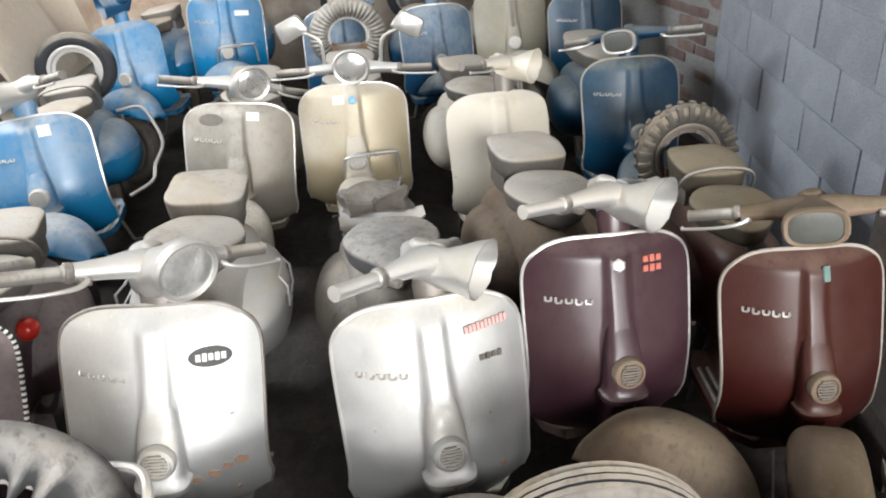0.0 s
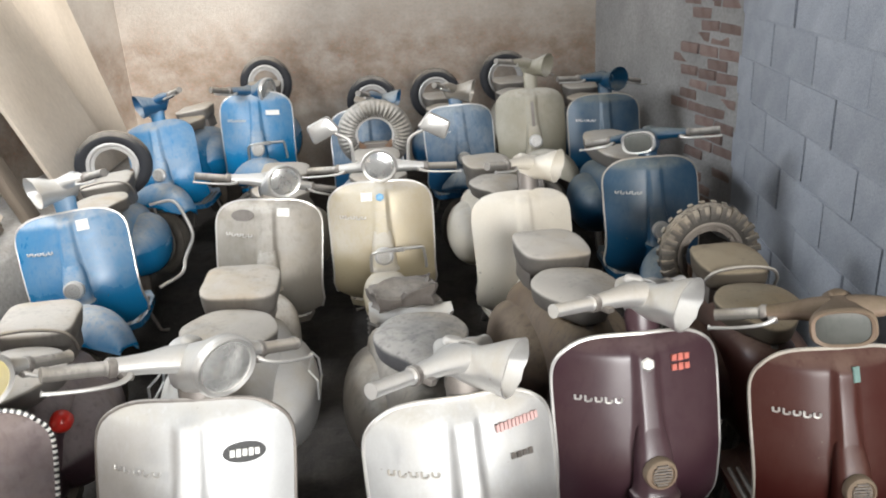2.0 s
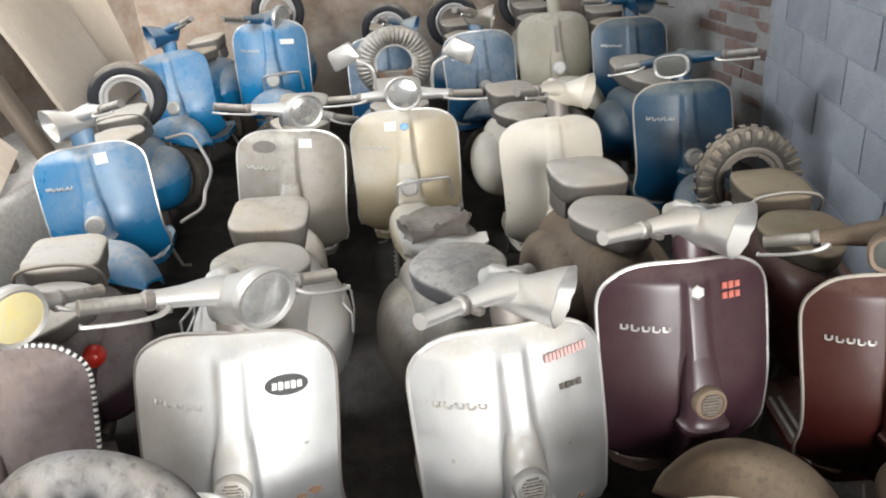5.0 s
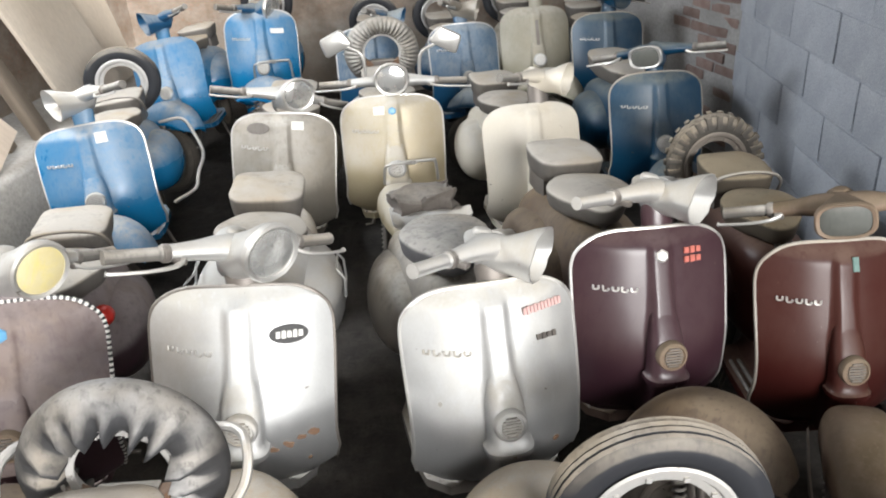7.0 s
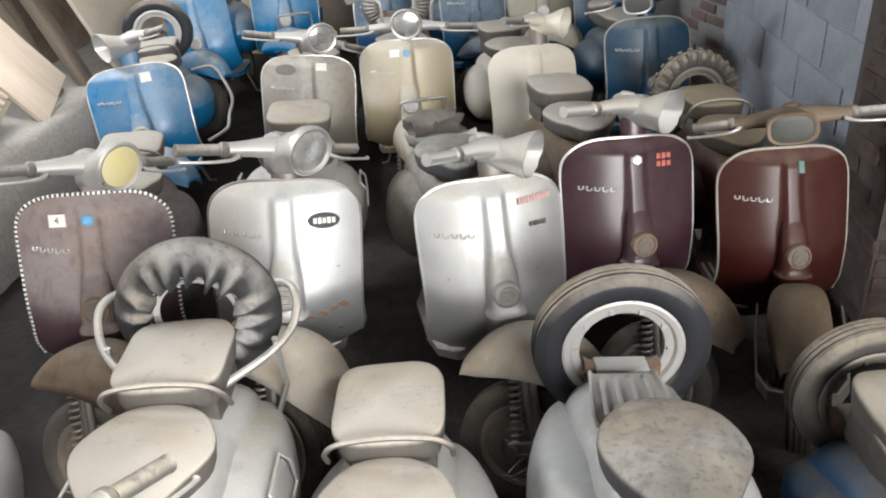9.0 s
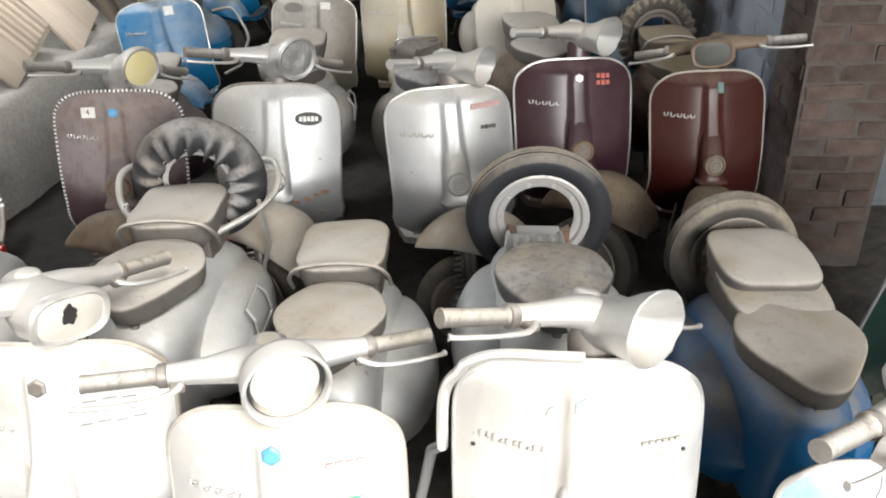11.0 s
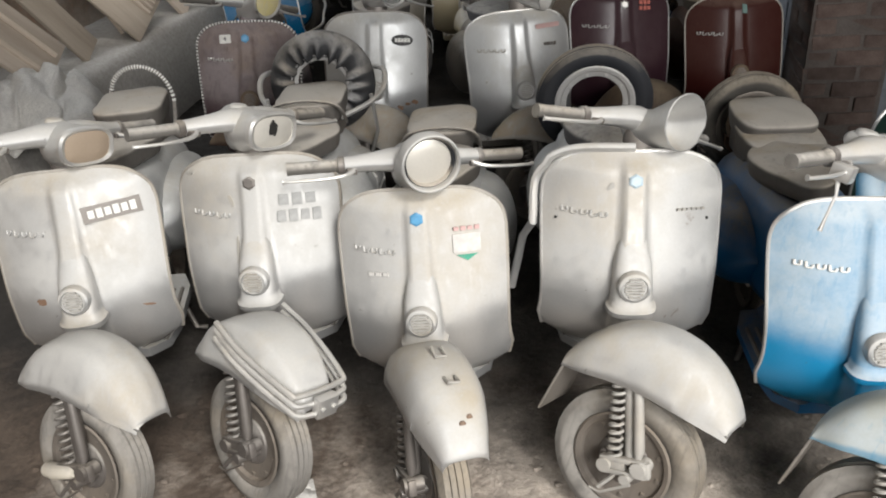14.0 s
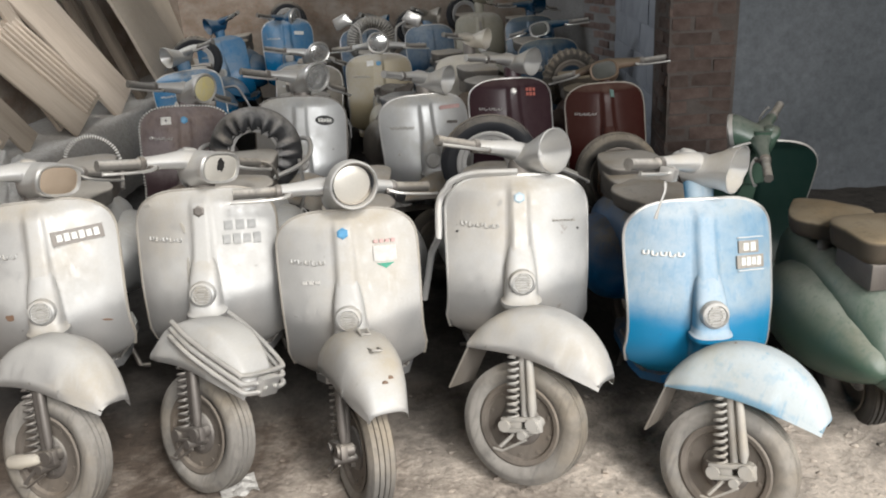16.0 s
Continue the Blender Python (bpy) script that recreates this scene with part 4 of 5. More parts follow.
def scooter(x, y, yaw, paint, label, turn=0, lamp="round", lens=None, lean=0, z=0, headset=None, fender_paint=None,
            seats=("saddle", "pillion"), seat_mat=None, spare=None, trim=CHROME, beads=False, strap=False, hoop=False,
            bars=False, rack=False, mirrors=False, fender="plain", marks=(), mark=True, badge=None, flap=False,
            spare_z=0.70, scale=1.0, wide=1.0, tail=True, grips=GRIP, lever_sides=(-1, 1), nose=0.0, hatch=False, head_z=0.0, head_x=0.0, head_y=0.0, shield_paint=None, tip=0.0, roll=0.0, rear_dz=0.0, deep=0.0, no_grip=(), mark_mat=CHROME, loose=False, hole=None, spare_size=1.0, knobs=False, bolts=(), guard=False, reflector=None, rim=None, floor_wide=1.0, body_paint=None, casing=None, front_dz=0.0, front_dx=0.0, spare_y=1.14, stripes=False, hanging=False, sleeve=False, head_turn=None, no_wheel=False, spare_rubber=None, clips=(), horn_mat=None):
    root = tagged(new("motor_scooter"), label, "motor scooter", "scooters parked in rows")
    root.empty_display_size = 0.1
    root.matrix_basis = pose(x, y, z, nose, lean, yaw) @ Matrix.Diagonal((scale * wide, scale, scale, 1))
    seat_mat = seat_mat or VINYL
    headset = headset or paint
    fender_paint = fender_paint or paint
    shield = part("leg_shield", shield_mesh(), shield_paint or paint, root)
    if beads:
        part("edge_strip", beads_mesh(0), WHITE, root, "white pieces of a studded edge strip")
        part("edge_strip", beads_mesh(1), BLACK, root, "dark pieces of a studded edge strip")
    elif trim:
        part("edge_trim", trim_mesh(0.0065), trim, root)
    body_paint = body_paint or paint
    part("horn_casing", horn_case_mesh(), casing or paint, root)
    horn = part("horn", horn_mesh(), horn_mat or PALE, root, "round horn grille", HORN)
    part("grille", slots_mesh(), STEEL if horn_mat else DULL, horn)
    if mark:
        for q in range(5):
            part("mark_stroke", stroke_mesh(q % 2), mark_mat, shield, "", on_shield(-0.178 + 0.025 * q, 0.695) @ Matrix.Diagonal((1.2, 1, 0.95, 1)))
    if badge:
        part("badge", hex_mesh(0.020), badge, shield, "", on_shield(0, 0.79))
    for kind, mx, mz, a, b, mm, lab, *more in marks:
        place = on_shield(mx, mz, more[0] if more else 0)
        if kind == "text":
            cu = bpy.data.curves.new("tag_number", "FONT")
            cu.body, cu.size, cu.extrude, cu.align_x, cu.align_y = a, b, 0.0004, "CENTER", "CENTER"
            cu.materials.append(mm)
            num = new("tag_number", cu)
            num.parent = shield
            num.matrix_basis = place @ Matrix.Translation((0, -0.0028, 0)) @ Matrix.Rotation(radians(90), 4, "X")
        elif kind == "bars":
            high = more[1] if len(more) > 1 else 0.022
            for q in range(a):
                part("lettering_bar", bar_mesh(b / a * 0.72, high * (1 if q % 2 else 0.85)), mm, shield, lab, place @ Matrix.Translation((b * ((q + 0.5) / a - 0.5), -0.002, 0)))
        elif kind == "spot":
            part("chip", hole_mesh(a), mm, shield, lab, place @ Matrix.Diagonal((b[0] / 0.032, 1, b[1] / 0.044, 1)))
        else:
            part("sticker", {"plate": plate_mesh, "oval": oval_mesh, "tri": tri_mesh}[kind](a, b), mm, shield, lab, place)
    st = Matrix.Translation((front_dx, 0, front_dz)) @ steer(turn)
    if not no_wheel:
        # tyre colour carries sun in front and shade behind; forks in shade get darker metal
        front_end(root, st, fender, fender_paint, flap, DULL if flap else STEEL, LIT_TYRE if y < 0.5 else SHADED_TYRE)
    if sleeve:
        part("axle_sleeve", sleeve_mesh(), CREAM, root, "pale tan sleeve on the axle", st @ Matrix.Translation((0, 0, GROUND_Z)))
    for q in bolts:
        by, bz = fender_spine(q[1])
        part("bolt", bolt_mesh(), RUSTY, root, "", st @ Matrix.Translation((q[0], by, bz + 0.028 - 1.1 * q[0] ** 2 / 0.106)) @ Matrix.Rotation(radians(39 + SPAN * q[1] - 90), 4, "X"))
    for q in clips:
        by, bz = fender_spine(q)
        part("fender_clip", fender_clip_mesh(), DULL, root, "bent metal clip on the fender", st @ Matrix.Translation((0, by, bz + 0.03)) @ Matrix.Rotation(radians(39 + SPAN * q - 90), 4, "X"))
    if reflector:
        part("reflector", oval_lens_mesh(), RED, root, "round red reflector", Matrix.Translation(reflector))
    if guard:
        part("fender_guard", fender_guard_mesh(), STEEL, root, "flat bar bent round the fender", st @ Matrix.Translation((0, 0, 0.02)))
    if loose:
        part("loose_strip", loose_strip_mesh(), PALE, root, "pale edge strip hanging loose")
    if stripes:
        for q in range(72):
            part("striped_ring", stripe_ring_mesh(q), STEEL if q % 2 else WHITE, root)
    drop = 0.0 if lamp == "open" else -0.014
    hm = Matrix.Translation(HEAD + Vector((head_x, head_y, head_z + drop))) @ Matrix.Rotation(radians(turn if head_turn is None else head_turn), 4, HEAD_RAKE) @ Matrix.Rotation(radians(tip), 4, "X") @ Matrix.Rotation(radians(roll), 4, "Y")
    back = Matrix.Translation((0, 0, rear_dz))
    head = part("headset", headset_mesh(lamp), headset, root, "", hm)
    # pale scooters get a dark neck colour in place of the shade behind the shield
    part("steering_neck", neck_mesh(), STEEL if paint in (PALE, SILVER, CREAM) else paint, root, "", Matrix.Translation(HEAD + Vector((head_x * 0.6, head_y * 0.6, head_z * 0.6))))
    if lamp != "open":
        part("headlamp", lamp_mesh(lamp, deep > 0), lens or LENS, head)
        if deep:
            part("lamp_gasket", rim_shade_mesh(lamp), RUBBER, head, "dark ring painted in for the shade inside the deep lamp rim")
        part("lamp_rim", bezel_mesh(lamp, deep), rim or (headset if deep else CHROME), head)
    if hole:
        part("broken_hole", hole_mesh(hole[2]), DARK, head, "ragged black disc painting the dark of a hole in the lamp glass", Matrix.Translation((hole[0], -0.1145, hole[1])))
    part("speedometer", dial_mesh(), headset, head)
    if hanging:
        part("hanging_lever", hanging_lever_mesh(), CHROME, head, "broken lever hanging down")
    for s in (-1, 1):
        if s not in no_grip:
            part("grip", grip_mesh(s), grips, head)
            part("grip_collar", collar_mesh(s), STEEL, head)
        if s in lever_sides:
            part("lever", lever_mesh(s), CHROME, head)
        if mirrors:
            part("mirror", mirror_mesh(s), CHROME, head, "rear-view mirror on a bent stalk")
        part("side_cowl", cowl_mesh(s), body_paint, root, "", back)
        if bars:
            part("crash_bar", cowl_bar_mesh(s), CHROME, root, "", back)
        if hatch:
            part("hatch_edge", hatch_mesh(s), paint, root, "", back)
    part("floorboard", floor_mesh(), body_paint, root, "", Matrix.Diagonal((floor_wide, 1, 1, 1)))
    for q in (-0.155, -0.125, 0.125, 0.155):
        part("floor_strip", strip_mesh(q), STEEL, root)
    part("body", body_mesh(), body_paint, root, "", back)
    if "saddle" in seats:
        part("saddle", saddle_mesh(), seat_mat, root, "", back)
        for q in (-0.07, 0.07):
            part("seat_spring", seat_spring_mesh(q), STEEL, root, "", back)
        part("seat_hinge", seat_hinge_mesh(), STEEL, root, "", back)
    if "pillion" in seats:
        part("pillion", pillion_mesh(), seat_mat, root, "", back)
        part("pillion_base", pad_base_mesh(), STEEL, root, "", back)
    if "extra" in seats:
        part("pillion", pillion_mesh(), seat_mat, root, "", back @ Matrix.Translation((0, -0.10, -0.035)))
    if "torn" in seats:
        part("torn_pad", torn_pad_mesh(), CRUMBLE, root, "torn and crumbling seat pad", back)
        part("tray", tray_mesh(), PALE, root, "bent pale metal tray", back)
    if "bench" in seats:
        part("bench_seat", bench_mesh(), seat_mat, root, "", back)
    if "rack" in seats:
        part("luggage_rack", carrier_mesh(), PALE, root, "", back @ Matrix.Translation((-0.022, 0, 0)))
    if strap:
        part("grab_strap", strap_mesh(), VINYL, root, "", back)
    if hoop:
        for q in (-1, 1):
            part("guard_bar", hoop_mesh(q), CHROME, root, "", back)
    if rack:
        part("front_rack", rack_mesh(), CHROME, root)
    rear = part("rear_wheel", rim_mesh(0.2, 0.088, 0.062), WHEEL, root, "", Matrix.Translation((0, 0.84, 0.2 + GROUND_Z)))
    part("tyre", tyre_mesh(0.2, 0.088), SHADED_TYRE, rear)
    part("centre_stand", stand_mesh(), STEEL, root)
    if tail:
        part("tail_light", tail_mesh(), RED, root, "", back)
    if spare:
        up = back @ Matrix.Translation((0, spare_y, spare_z)) @ Matrix.Rotation(radians(90), 4, "Z") @ Matrix.Rotation(radians(1), 4, "Y") @ Matrix.Scale(spare_size, 4)
        seat_of = back @ Matrix.Translation((0, spare_y - 1.14, spare_z - 0.70))
        bracket = part("wheel_bracket", bracket_mesh(), PALE if spare == "bare" else STEEL, root, "", seat_of)
        for q in (-1, 1):
            part("bracket_ear", bracket_ear_mesh(q), RUSTY, bracket, "rusty flared end")
        sw = part("spare_wheel", rim_mesh(0.205, 0.085, 0.030), WHEEL if spare_rubber else ALLOY, root, "", up)
        part("tyre", tyre_mesh(0.205, 0.085), spare_rubber or RUBBER, sw)
        if knobs:
            for q in range(52):
                part("tread_block", lug_mesh(0.205, 1 if q % 2 else -1), spare_rubber or RUBBER, sw, "", Matrix.Rotation(math.pi * q / 26, 4, "X"))
        if spare in ("cloth", "grey"):
            part("spare_cover", cover_mesh(0.205, 0.085, *((16, 0.036) if spare == "cloth" else (44, 0.022))), CLOTH if spare == "cloth" else CLOTHGREY, sw, "gathered cloth cover on the spare wheel")
    return root


# ---- the building ----
def earth(name, c1, c2, scale=3.0, bump=0.6, vary=0.0, grain=None):
    m, n, l, p = mat(name)
    co = n.new("ShaderNodeTexCoord")
    a = node(n, "ShaderNodeTexNoise", Scale=scale, Detail=8.0, Roughness=0.65)
    b = node(n, "ShaderNodeTexNoise", Scale=scale * 22, Detail=6.0, Roughness=0.7)
    src = co.outputs["Object"]
    if grain:
        run = n.new("ShaderNodeMapping")
        run.inputs["Scale"].default_value = grain
        l.new(src, run.inputs[0])
        src = run.outputs[0]
    l.new(src, a.inputs[0])
    l.new(src, b.inputs[0])
    base = ramp(n, l, a.outputs[0], [(0.3, c1), (0.7, c2)]).outputs[0]
    g = ramp(n, l, b.outputs[0], [(0.3, grey(0.88 if grain else 0.72)), (0.72, grey(1.05 if grain else 1.12))]).outputs[0]
    c = mix(n, l, 1.0, base, g, "MULTIPLY")
    if vary:
        info = n.new("ShaderNodeObjectInfo")
        c = mix(n, l, 1.0, c, ramp(n, l, info.outputs["Random"], [(0.0, grey(1 - vary)), (1.0, grey(1 + vary))]).outputs[0], "MULTIPLY")
    l.new(c, p.inputs["Base Color"])
    p.inputs["Roughness"].default_value = 0.95
    bb = node(n, "ShaderNodeBump", Strength=bump, Distance=0.01)
    l.new(b.outputs[0], bb.inputs["Height"])
    l.new(bb.outputs[0], p.inputs["Normal"])
    return m


def soil(name, dark, pale):
    """Trodden dry earth: pale dust and darker earth in patches, crumbs all over; light from the right and shade at the
    back are painted in.
    """
    m, n, l, p = mat(name)
    co = n.new("ShaderNodeTexCoord")
    tex = [node(n, "ShaderNodeTexNoise", Scale=s, Detail=d, Roughness=0.68) for s, d in ((1.7, 8.0), (9.0, 8.0), (55.0, 5.0))]
    for t in tex:
        l.new(co.outputs["Object"], t.inputs[0])
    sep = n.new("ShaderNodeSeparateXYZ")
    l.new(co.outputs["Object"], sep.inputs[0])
    # paler towards +x: light from the right, put into the colour
    lit_mix = maths(n, l, "ADD", tex[0].outputs[0], maths(n, l, "MULTIPLY", maths(n, l, "MINIMUM", sep.outputs[0], 0.9), 0.11))
    c = mix(n, l, ramp(n, l, lit_mix, [(0.36, grey(0)), (0.58, grey(1))]).outputs[0], dark, pale)
    # shade under and between the scooters, painted in with a ragged edge
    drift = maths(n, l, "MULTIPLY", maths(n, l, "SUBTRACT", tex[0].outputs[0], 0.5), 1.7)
    shade_mask = n.new("ShaderNodeMapRange")
    shade_mask.interpolation_type = "SMOOTHSTEP"
    shade_mask.inputs[1].default_value, shade_mask.inputs[2].default_value = -0.40, 0.25
    l.new(maths(n, l, "ADD", sep.outputs[1], drift), shade_mask.inputs[0])
    c = mix(n, l, maths(n, l, "MULTIPLY", shade_mask.outputs[0], 0.9), c, (0.022, 0.020, 0.018))
    c = mix(n, l, 1.0, c, ramp(n, l, tex[1].outputs[0], [(0.32, grey(0.55)), (0.50, grey(1.0)), (0.68, grey(1.22))]).outputs[0], "MULTIPLY")
    c = mix(n, l, 1.0, c, ramp(n, l, tex[2].outputs[0], [(0.35, grey(0.80)), (0.65, grey(1.12))]).outputs[0], "MULTIPLY")
    l.new(c, p.inputs["Base Color"])
    p.inputs["Roughness"].default_value = 0.97
    b1 = node(n, "ShaderNodeBump", Strength=0.8, Distance=0.03)
    l.new(tex[1].outputs[0], b1.inputs["Height"])
    b2 = node(n, "ShaderNodeBump", Strength=0.35, Distance=0.006)
    l.new(tex[2].outputs[0], b2.inputs["Height"])
    l.new(b1.outputs[0], b2.inputs["Normal"])
    l.new(b2.outputs[0], p.inputs["Normal"])
    return m


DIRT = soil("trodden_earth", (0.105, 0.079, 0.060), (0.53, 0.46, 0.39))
GREYWALL = earth("grey_render", (0.095, 0.105, 0.115), (0.165, 0.178, 0.192), 1.1, 0.3)
REAR_GREY = earth("stained_grey_render", (0.245, 0.24, 0.235), (0.37, 0.362, 0.355), 2.2, 0.6)
# for the unseen yard wall and ceiling, dark so they bounce little light
UNSEEN_DARK = earth("unseen_dark_wall", (0.09, 0.08, 0.07), (0.16, 0.145, 0.13), 1.6, 0.3)
BLOCKMAT = earth("concrete_block", (0.31, 0.335, 0.38), (0.41, 0.435, 0.48), 5.0, 0.6, 0.08)
BRICKMAT = earth("old_brick", (0.078, 0.05, 0.042), (0.155, 0.115, 0.098), 9.0, 0.9, 0.25)
FADED_BRICK = earth("dust_faded_brick", (0.215, 0.138, 0.118), (0.30, 0.228, 0.205), 9.0, 0.9, 0.22)
MORTAR = earth("crumbling_mortar", (0.085, 0.07, 0.062), (0.14, 0.12, 0.108), 6.0, 0.9)
WOOD = earth("raw_board", (0.42, 0.345, 0.272), (0.60, 0.515, 0.43), 4.0, 0.2, 0.25, (1.0, 1.0, 0.09))
SHEET = earth("raw_wooden_sheet", (0.49, 0.415, 0.33), (0.60, 0.525, 0.435), 2.5, 0.15, 0.06, (1.0, 1.0, 0.4))
GREY_WOOD = earth("weathered_board", (0.22, 0.18, 0.14), (0.34, 0.29, 0.235), 5.0, 0.3, 0.15, (1.0, 1.0, 0.07))
OLD_WOOD = earth("dark_old_wood", (0.09, 0.07, 0.052), (0.19, 0.155, 0.12), 5.0, 0.4, 0.2, (1.0, 1.0, 0.07))
MOUND = earth("dusty_cement", (0.33, 0.31, 0.285), (0.44, 0.42, 0.385), 2.0, 0.3)


def wall(name, lo, hi, material, label=""):
    ob = part(name, mesh_of(block(bmesh.new(), lo, hi), name, False), material)
    return tagged(ob, label, "wall", "", "structure")


bm = bmesh.new()
bmesh.ops.create_grid(bm, x_segments=150, y_segments=210, size=1.0)
for v in bm.verts:
    v.co.x, v.co.y = 0.6 + v.co.x * 4.2, 2.75 + v.co.y * 4.45
    v.co.z = GROUND_Z + 0.022 * (noise.noise(v.co * 2.1) - 0.2) + 0.012 * noise.noise(v.co * 9) + 0.007 * noise.noise(v.co * 26) + 0.06 * smooth01(4.2, 5.0, v.co.y)
tagged(part("floor", mesh_of(bm, "floor"), DIRT), "uneven trodden earth floor, shade between the rows and light on the right painted in", "floor", "", "structure")


def plaster():
    """Old lime plaster with brown stains, where it has flaked off the brick."""
    m, n, l, p = mat("stained_plaster")
    co = n.new("ShaderNodeTexCoord")
    big = node(n, "ShaderNodeTexNoise", Scale=0.9, Detail=9.0, Roughness=0.62)
    mid = node(n, "ShaderNodeTexNoise", Scale=3.2, Detail=9.0, Roughness=0.7)
    fine = node(n, "ShaderNodeTexNoise", Scale=38.0, Detail=6.0, Roughness=0.7)
    squash = n.new("ShaderNodeMapping")
    squash.inputs["Scale"].default_value = (1.0, 1.0, 1.25)
    l.new(co.outputs["Object"], squash.inputs[0])
    for t in (big, mid, fine):
        l.new(squash.outputs[0], t.inputs[0])
    base = ramp(n, l, big.outputs[0], [(0.3, (0.36, 0.325, 0.285)), (0.7, (0.47, 0.435, 0.39))]).outputs[0]
    sep = n.new("ShaderNodeSeparateXYZ")
    l.new(co.outputs["Object"], sep.inputs[0])
    band = ramp(n, l, maths(n, l, "MULTIPLY", sep.outputs[2], 0.4), [(0.16, grey(0.6)), (0.28, grey(1.0)), (0.44, grey(1.0)), (0.53, grey(0.5)), (0.66, grey(0.12))]).outputs[0]
    flake = ramp(n, l, mid.outputs[0], [(0.30, grey(0.25)), (0.62, grey(0.85))]).outputs[0]
    stain = maths(n, l, "MULTIPLY", flake, band)
    c = mix(n, l, stain, base, (0.17, 0.112, 0.072))
    red = ramp(n, l, fine.outputs[0], [(0.56, grey(0)), (0.66, grey(0.6))]).outputs[0]
    c = mix(n, l, maths(n, l, "MULTIPLY", red, stain), c, (0.30, 0.11, 0.07))
    g = ramp(n, l, fine.outputs[0], [(0.3, grey(0.85)), (0.7, grey(1.06))]).outputs[0]
    l.new(mix(n, l, 1.0, c, g, "MULTIPLY"), p.inputs["Base Color"])
    p.inputs["Roughness"].default_value = 0.95
    bb = node(n, "ShaderNodeBump", Strength=0.4, Distance=0.015)
    l.new(maths(n, l, "ADD", fine.outputs[0], mid.outputs[0]), bb.inputs["Height"])
    l.new(bb.outputs[0], p.inputs["Normal"])
    return m


PLASTER = plaster()
wall("wall_back", (-3.45, 6.9, -0.15), (1.3, 7.15, 3.4), PLASTER, "stained old plaster wall")
wall("wall_left", (-3.45, -5.2, -0.15), (-3.2, 6.9, 2.42), PLASTER, "rough grey rendered wall")
# unseen wall pieces that leave a gap for the added window light
wall("wall_left_top", (-3.45, -5.2, 3.1), (-3.2, 6.9, 3.4), GREYWALL, "grey rendered wall out of view, over the added window")
wall("wall_left_rear", (-3.45, 4.75, 2.42), (-3.2, 6.9, 3.1), GREYWALL, "grey rendered wall out of view, beside the added window")
wall("wall_left_front", (-3.45, -5.2, 2.42), (-3.2, 2.05, 3.1), GREYWALL, "grey rendered wall out of view, beside the added window")
wall("wall_right_block", (1.53, 2.3, -0.15), (1.78, 4.85, 3.4), BLOCKMAT, "grey concrete block wall")
wall("pillar", (1.322, 1.911, -0.15), (1.69, 2.3, 3.4), MORTAR, "old brick pillar")
wall("wall_bay", (1.69, 2.5, -0.15), (4.2, 2.75, 3.4), GREYWALL, "grey wall of the side bay")
wall("wall_right", (4.2, -5.2, -0.15), (4.45, 2.75, 3.4), UNSEEN_DARK, "dark grey wall out of view, added to close the yard")
# unseen roof: stepped front edge shades the right, left opening lets sun onto the boards
bm = bmesh.new()
for lo, hi in (((-3.45, -1.8, 3.4), (4.45, -0.3, 3.55)), ((1.85, -2.2, 3.4), (4.45, -1.8, 3.55)), ((2.9, -2.7, 3.4), (4.45, -2.2, 3.55)), ((-3.45, -0.3, 3.4), (-2.2, 1.5, 3.55)), ((-0.7, -0.3, 3.4), (4.45, 1.5, 3.55)), ((-3.45, 1.5, 3.4), (4.45, 3.2, 3.55)), ((-3.45, 5.3, 3.4), (4.45, 7.15, 3.55)), ((-3.45, 3.2, 3.4), (-2.6, 5.3, 3.55)), ((-0.4, 3.2, 3.4), (4.45, 5.3, 3.55))):
    block(bm, lo, hi)
tagged(part("ceiling", mesh_of(bm, "ceiling", False), UNSEEN_DARK), "grey ceiling out of view, its stepped edge and two openings cut to shape the light", "ceiling", "", "structure")
# oblique end of the right wall
a, b = Vector((0.92, 6.9, 0)), Vector((1.53, 4.85, 0))
d = (b - a).normalized()
side = Vector((-d.y, d.x, 0))
bm = bmesh.new()
loft(bm, [[a + Vector((0, 0, z)), b + Vector((0, 0, z)), b + side * 0.2 + Vector((0, 0, z)), a + side * 0.2 + Vector((0, 0, z))] for z in (-0.15, 3.4)])
tagged(part("wall_right_rear", mesh_of(bm, "wall_right_rear", False), REAR_GREY), "grey rendered wall with crumbling brick", "wall", "", "structure")

# ground out of view, darkened to keep bounced light off the front row
GROUND = earth("low_bounce_ground", (0.05, 0.046, 0.042), (0.09, 0.082, 0.074), 0.5, 0.6)
bm = bmesh.new()
block(bm, (-300, -300, -0.4), (300, 300, -0.11))
tagged(part("ground", mesh_of(bm, "ground", False), GROUND), "unseen ground around the shed, kept dark to bounce little light", "ground", "", "structure")

# low wall along the left, with boards leaning behind its edge
bm = bmesh.new()
rings = []
for k in range(61):
    y = 1.2 + 5.7 * k / 60
    e = 0.012 * noise.noise(Vector((y * 2, 0, 0)))
    rings.append([(-3.21, y, -0.1), (-2.47 + e, y, -0.1), (-2.50 + e, y, 0.2), (-2.53 + e, y, 0.46), (-2.545 + e, y, 0.49), (-2.57, y, 0.505), (-3.21, y, 0.51)])
loft(bm, rings)
tagged(part("low_wall", mesh_of(bm, "low_wall"), MOUND), "low smooth cement wall grey with dust", "low wall", "", "structure")


def board(y, w, thick, x0, z0, long, slant, label, back=0.03):
    """A plank that stands on the low wall and leans on the wall behind."""
    bm = bmesh.new()
    block(bm, (-thick / 2, -w / 2, 0), (thick / 2, w / 2, long), 0.004)
    bmesh.ops.subdivide_edges(bm, edges=[e for e in bm.edges if e.calc_length() > 0.5], cuts=5)
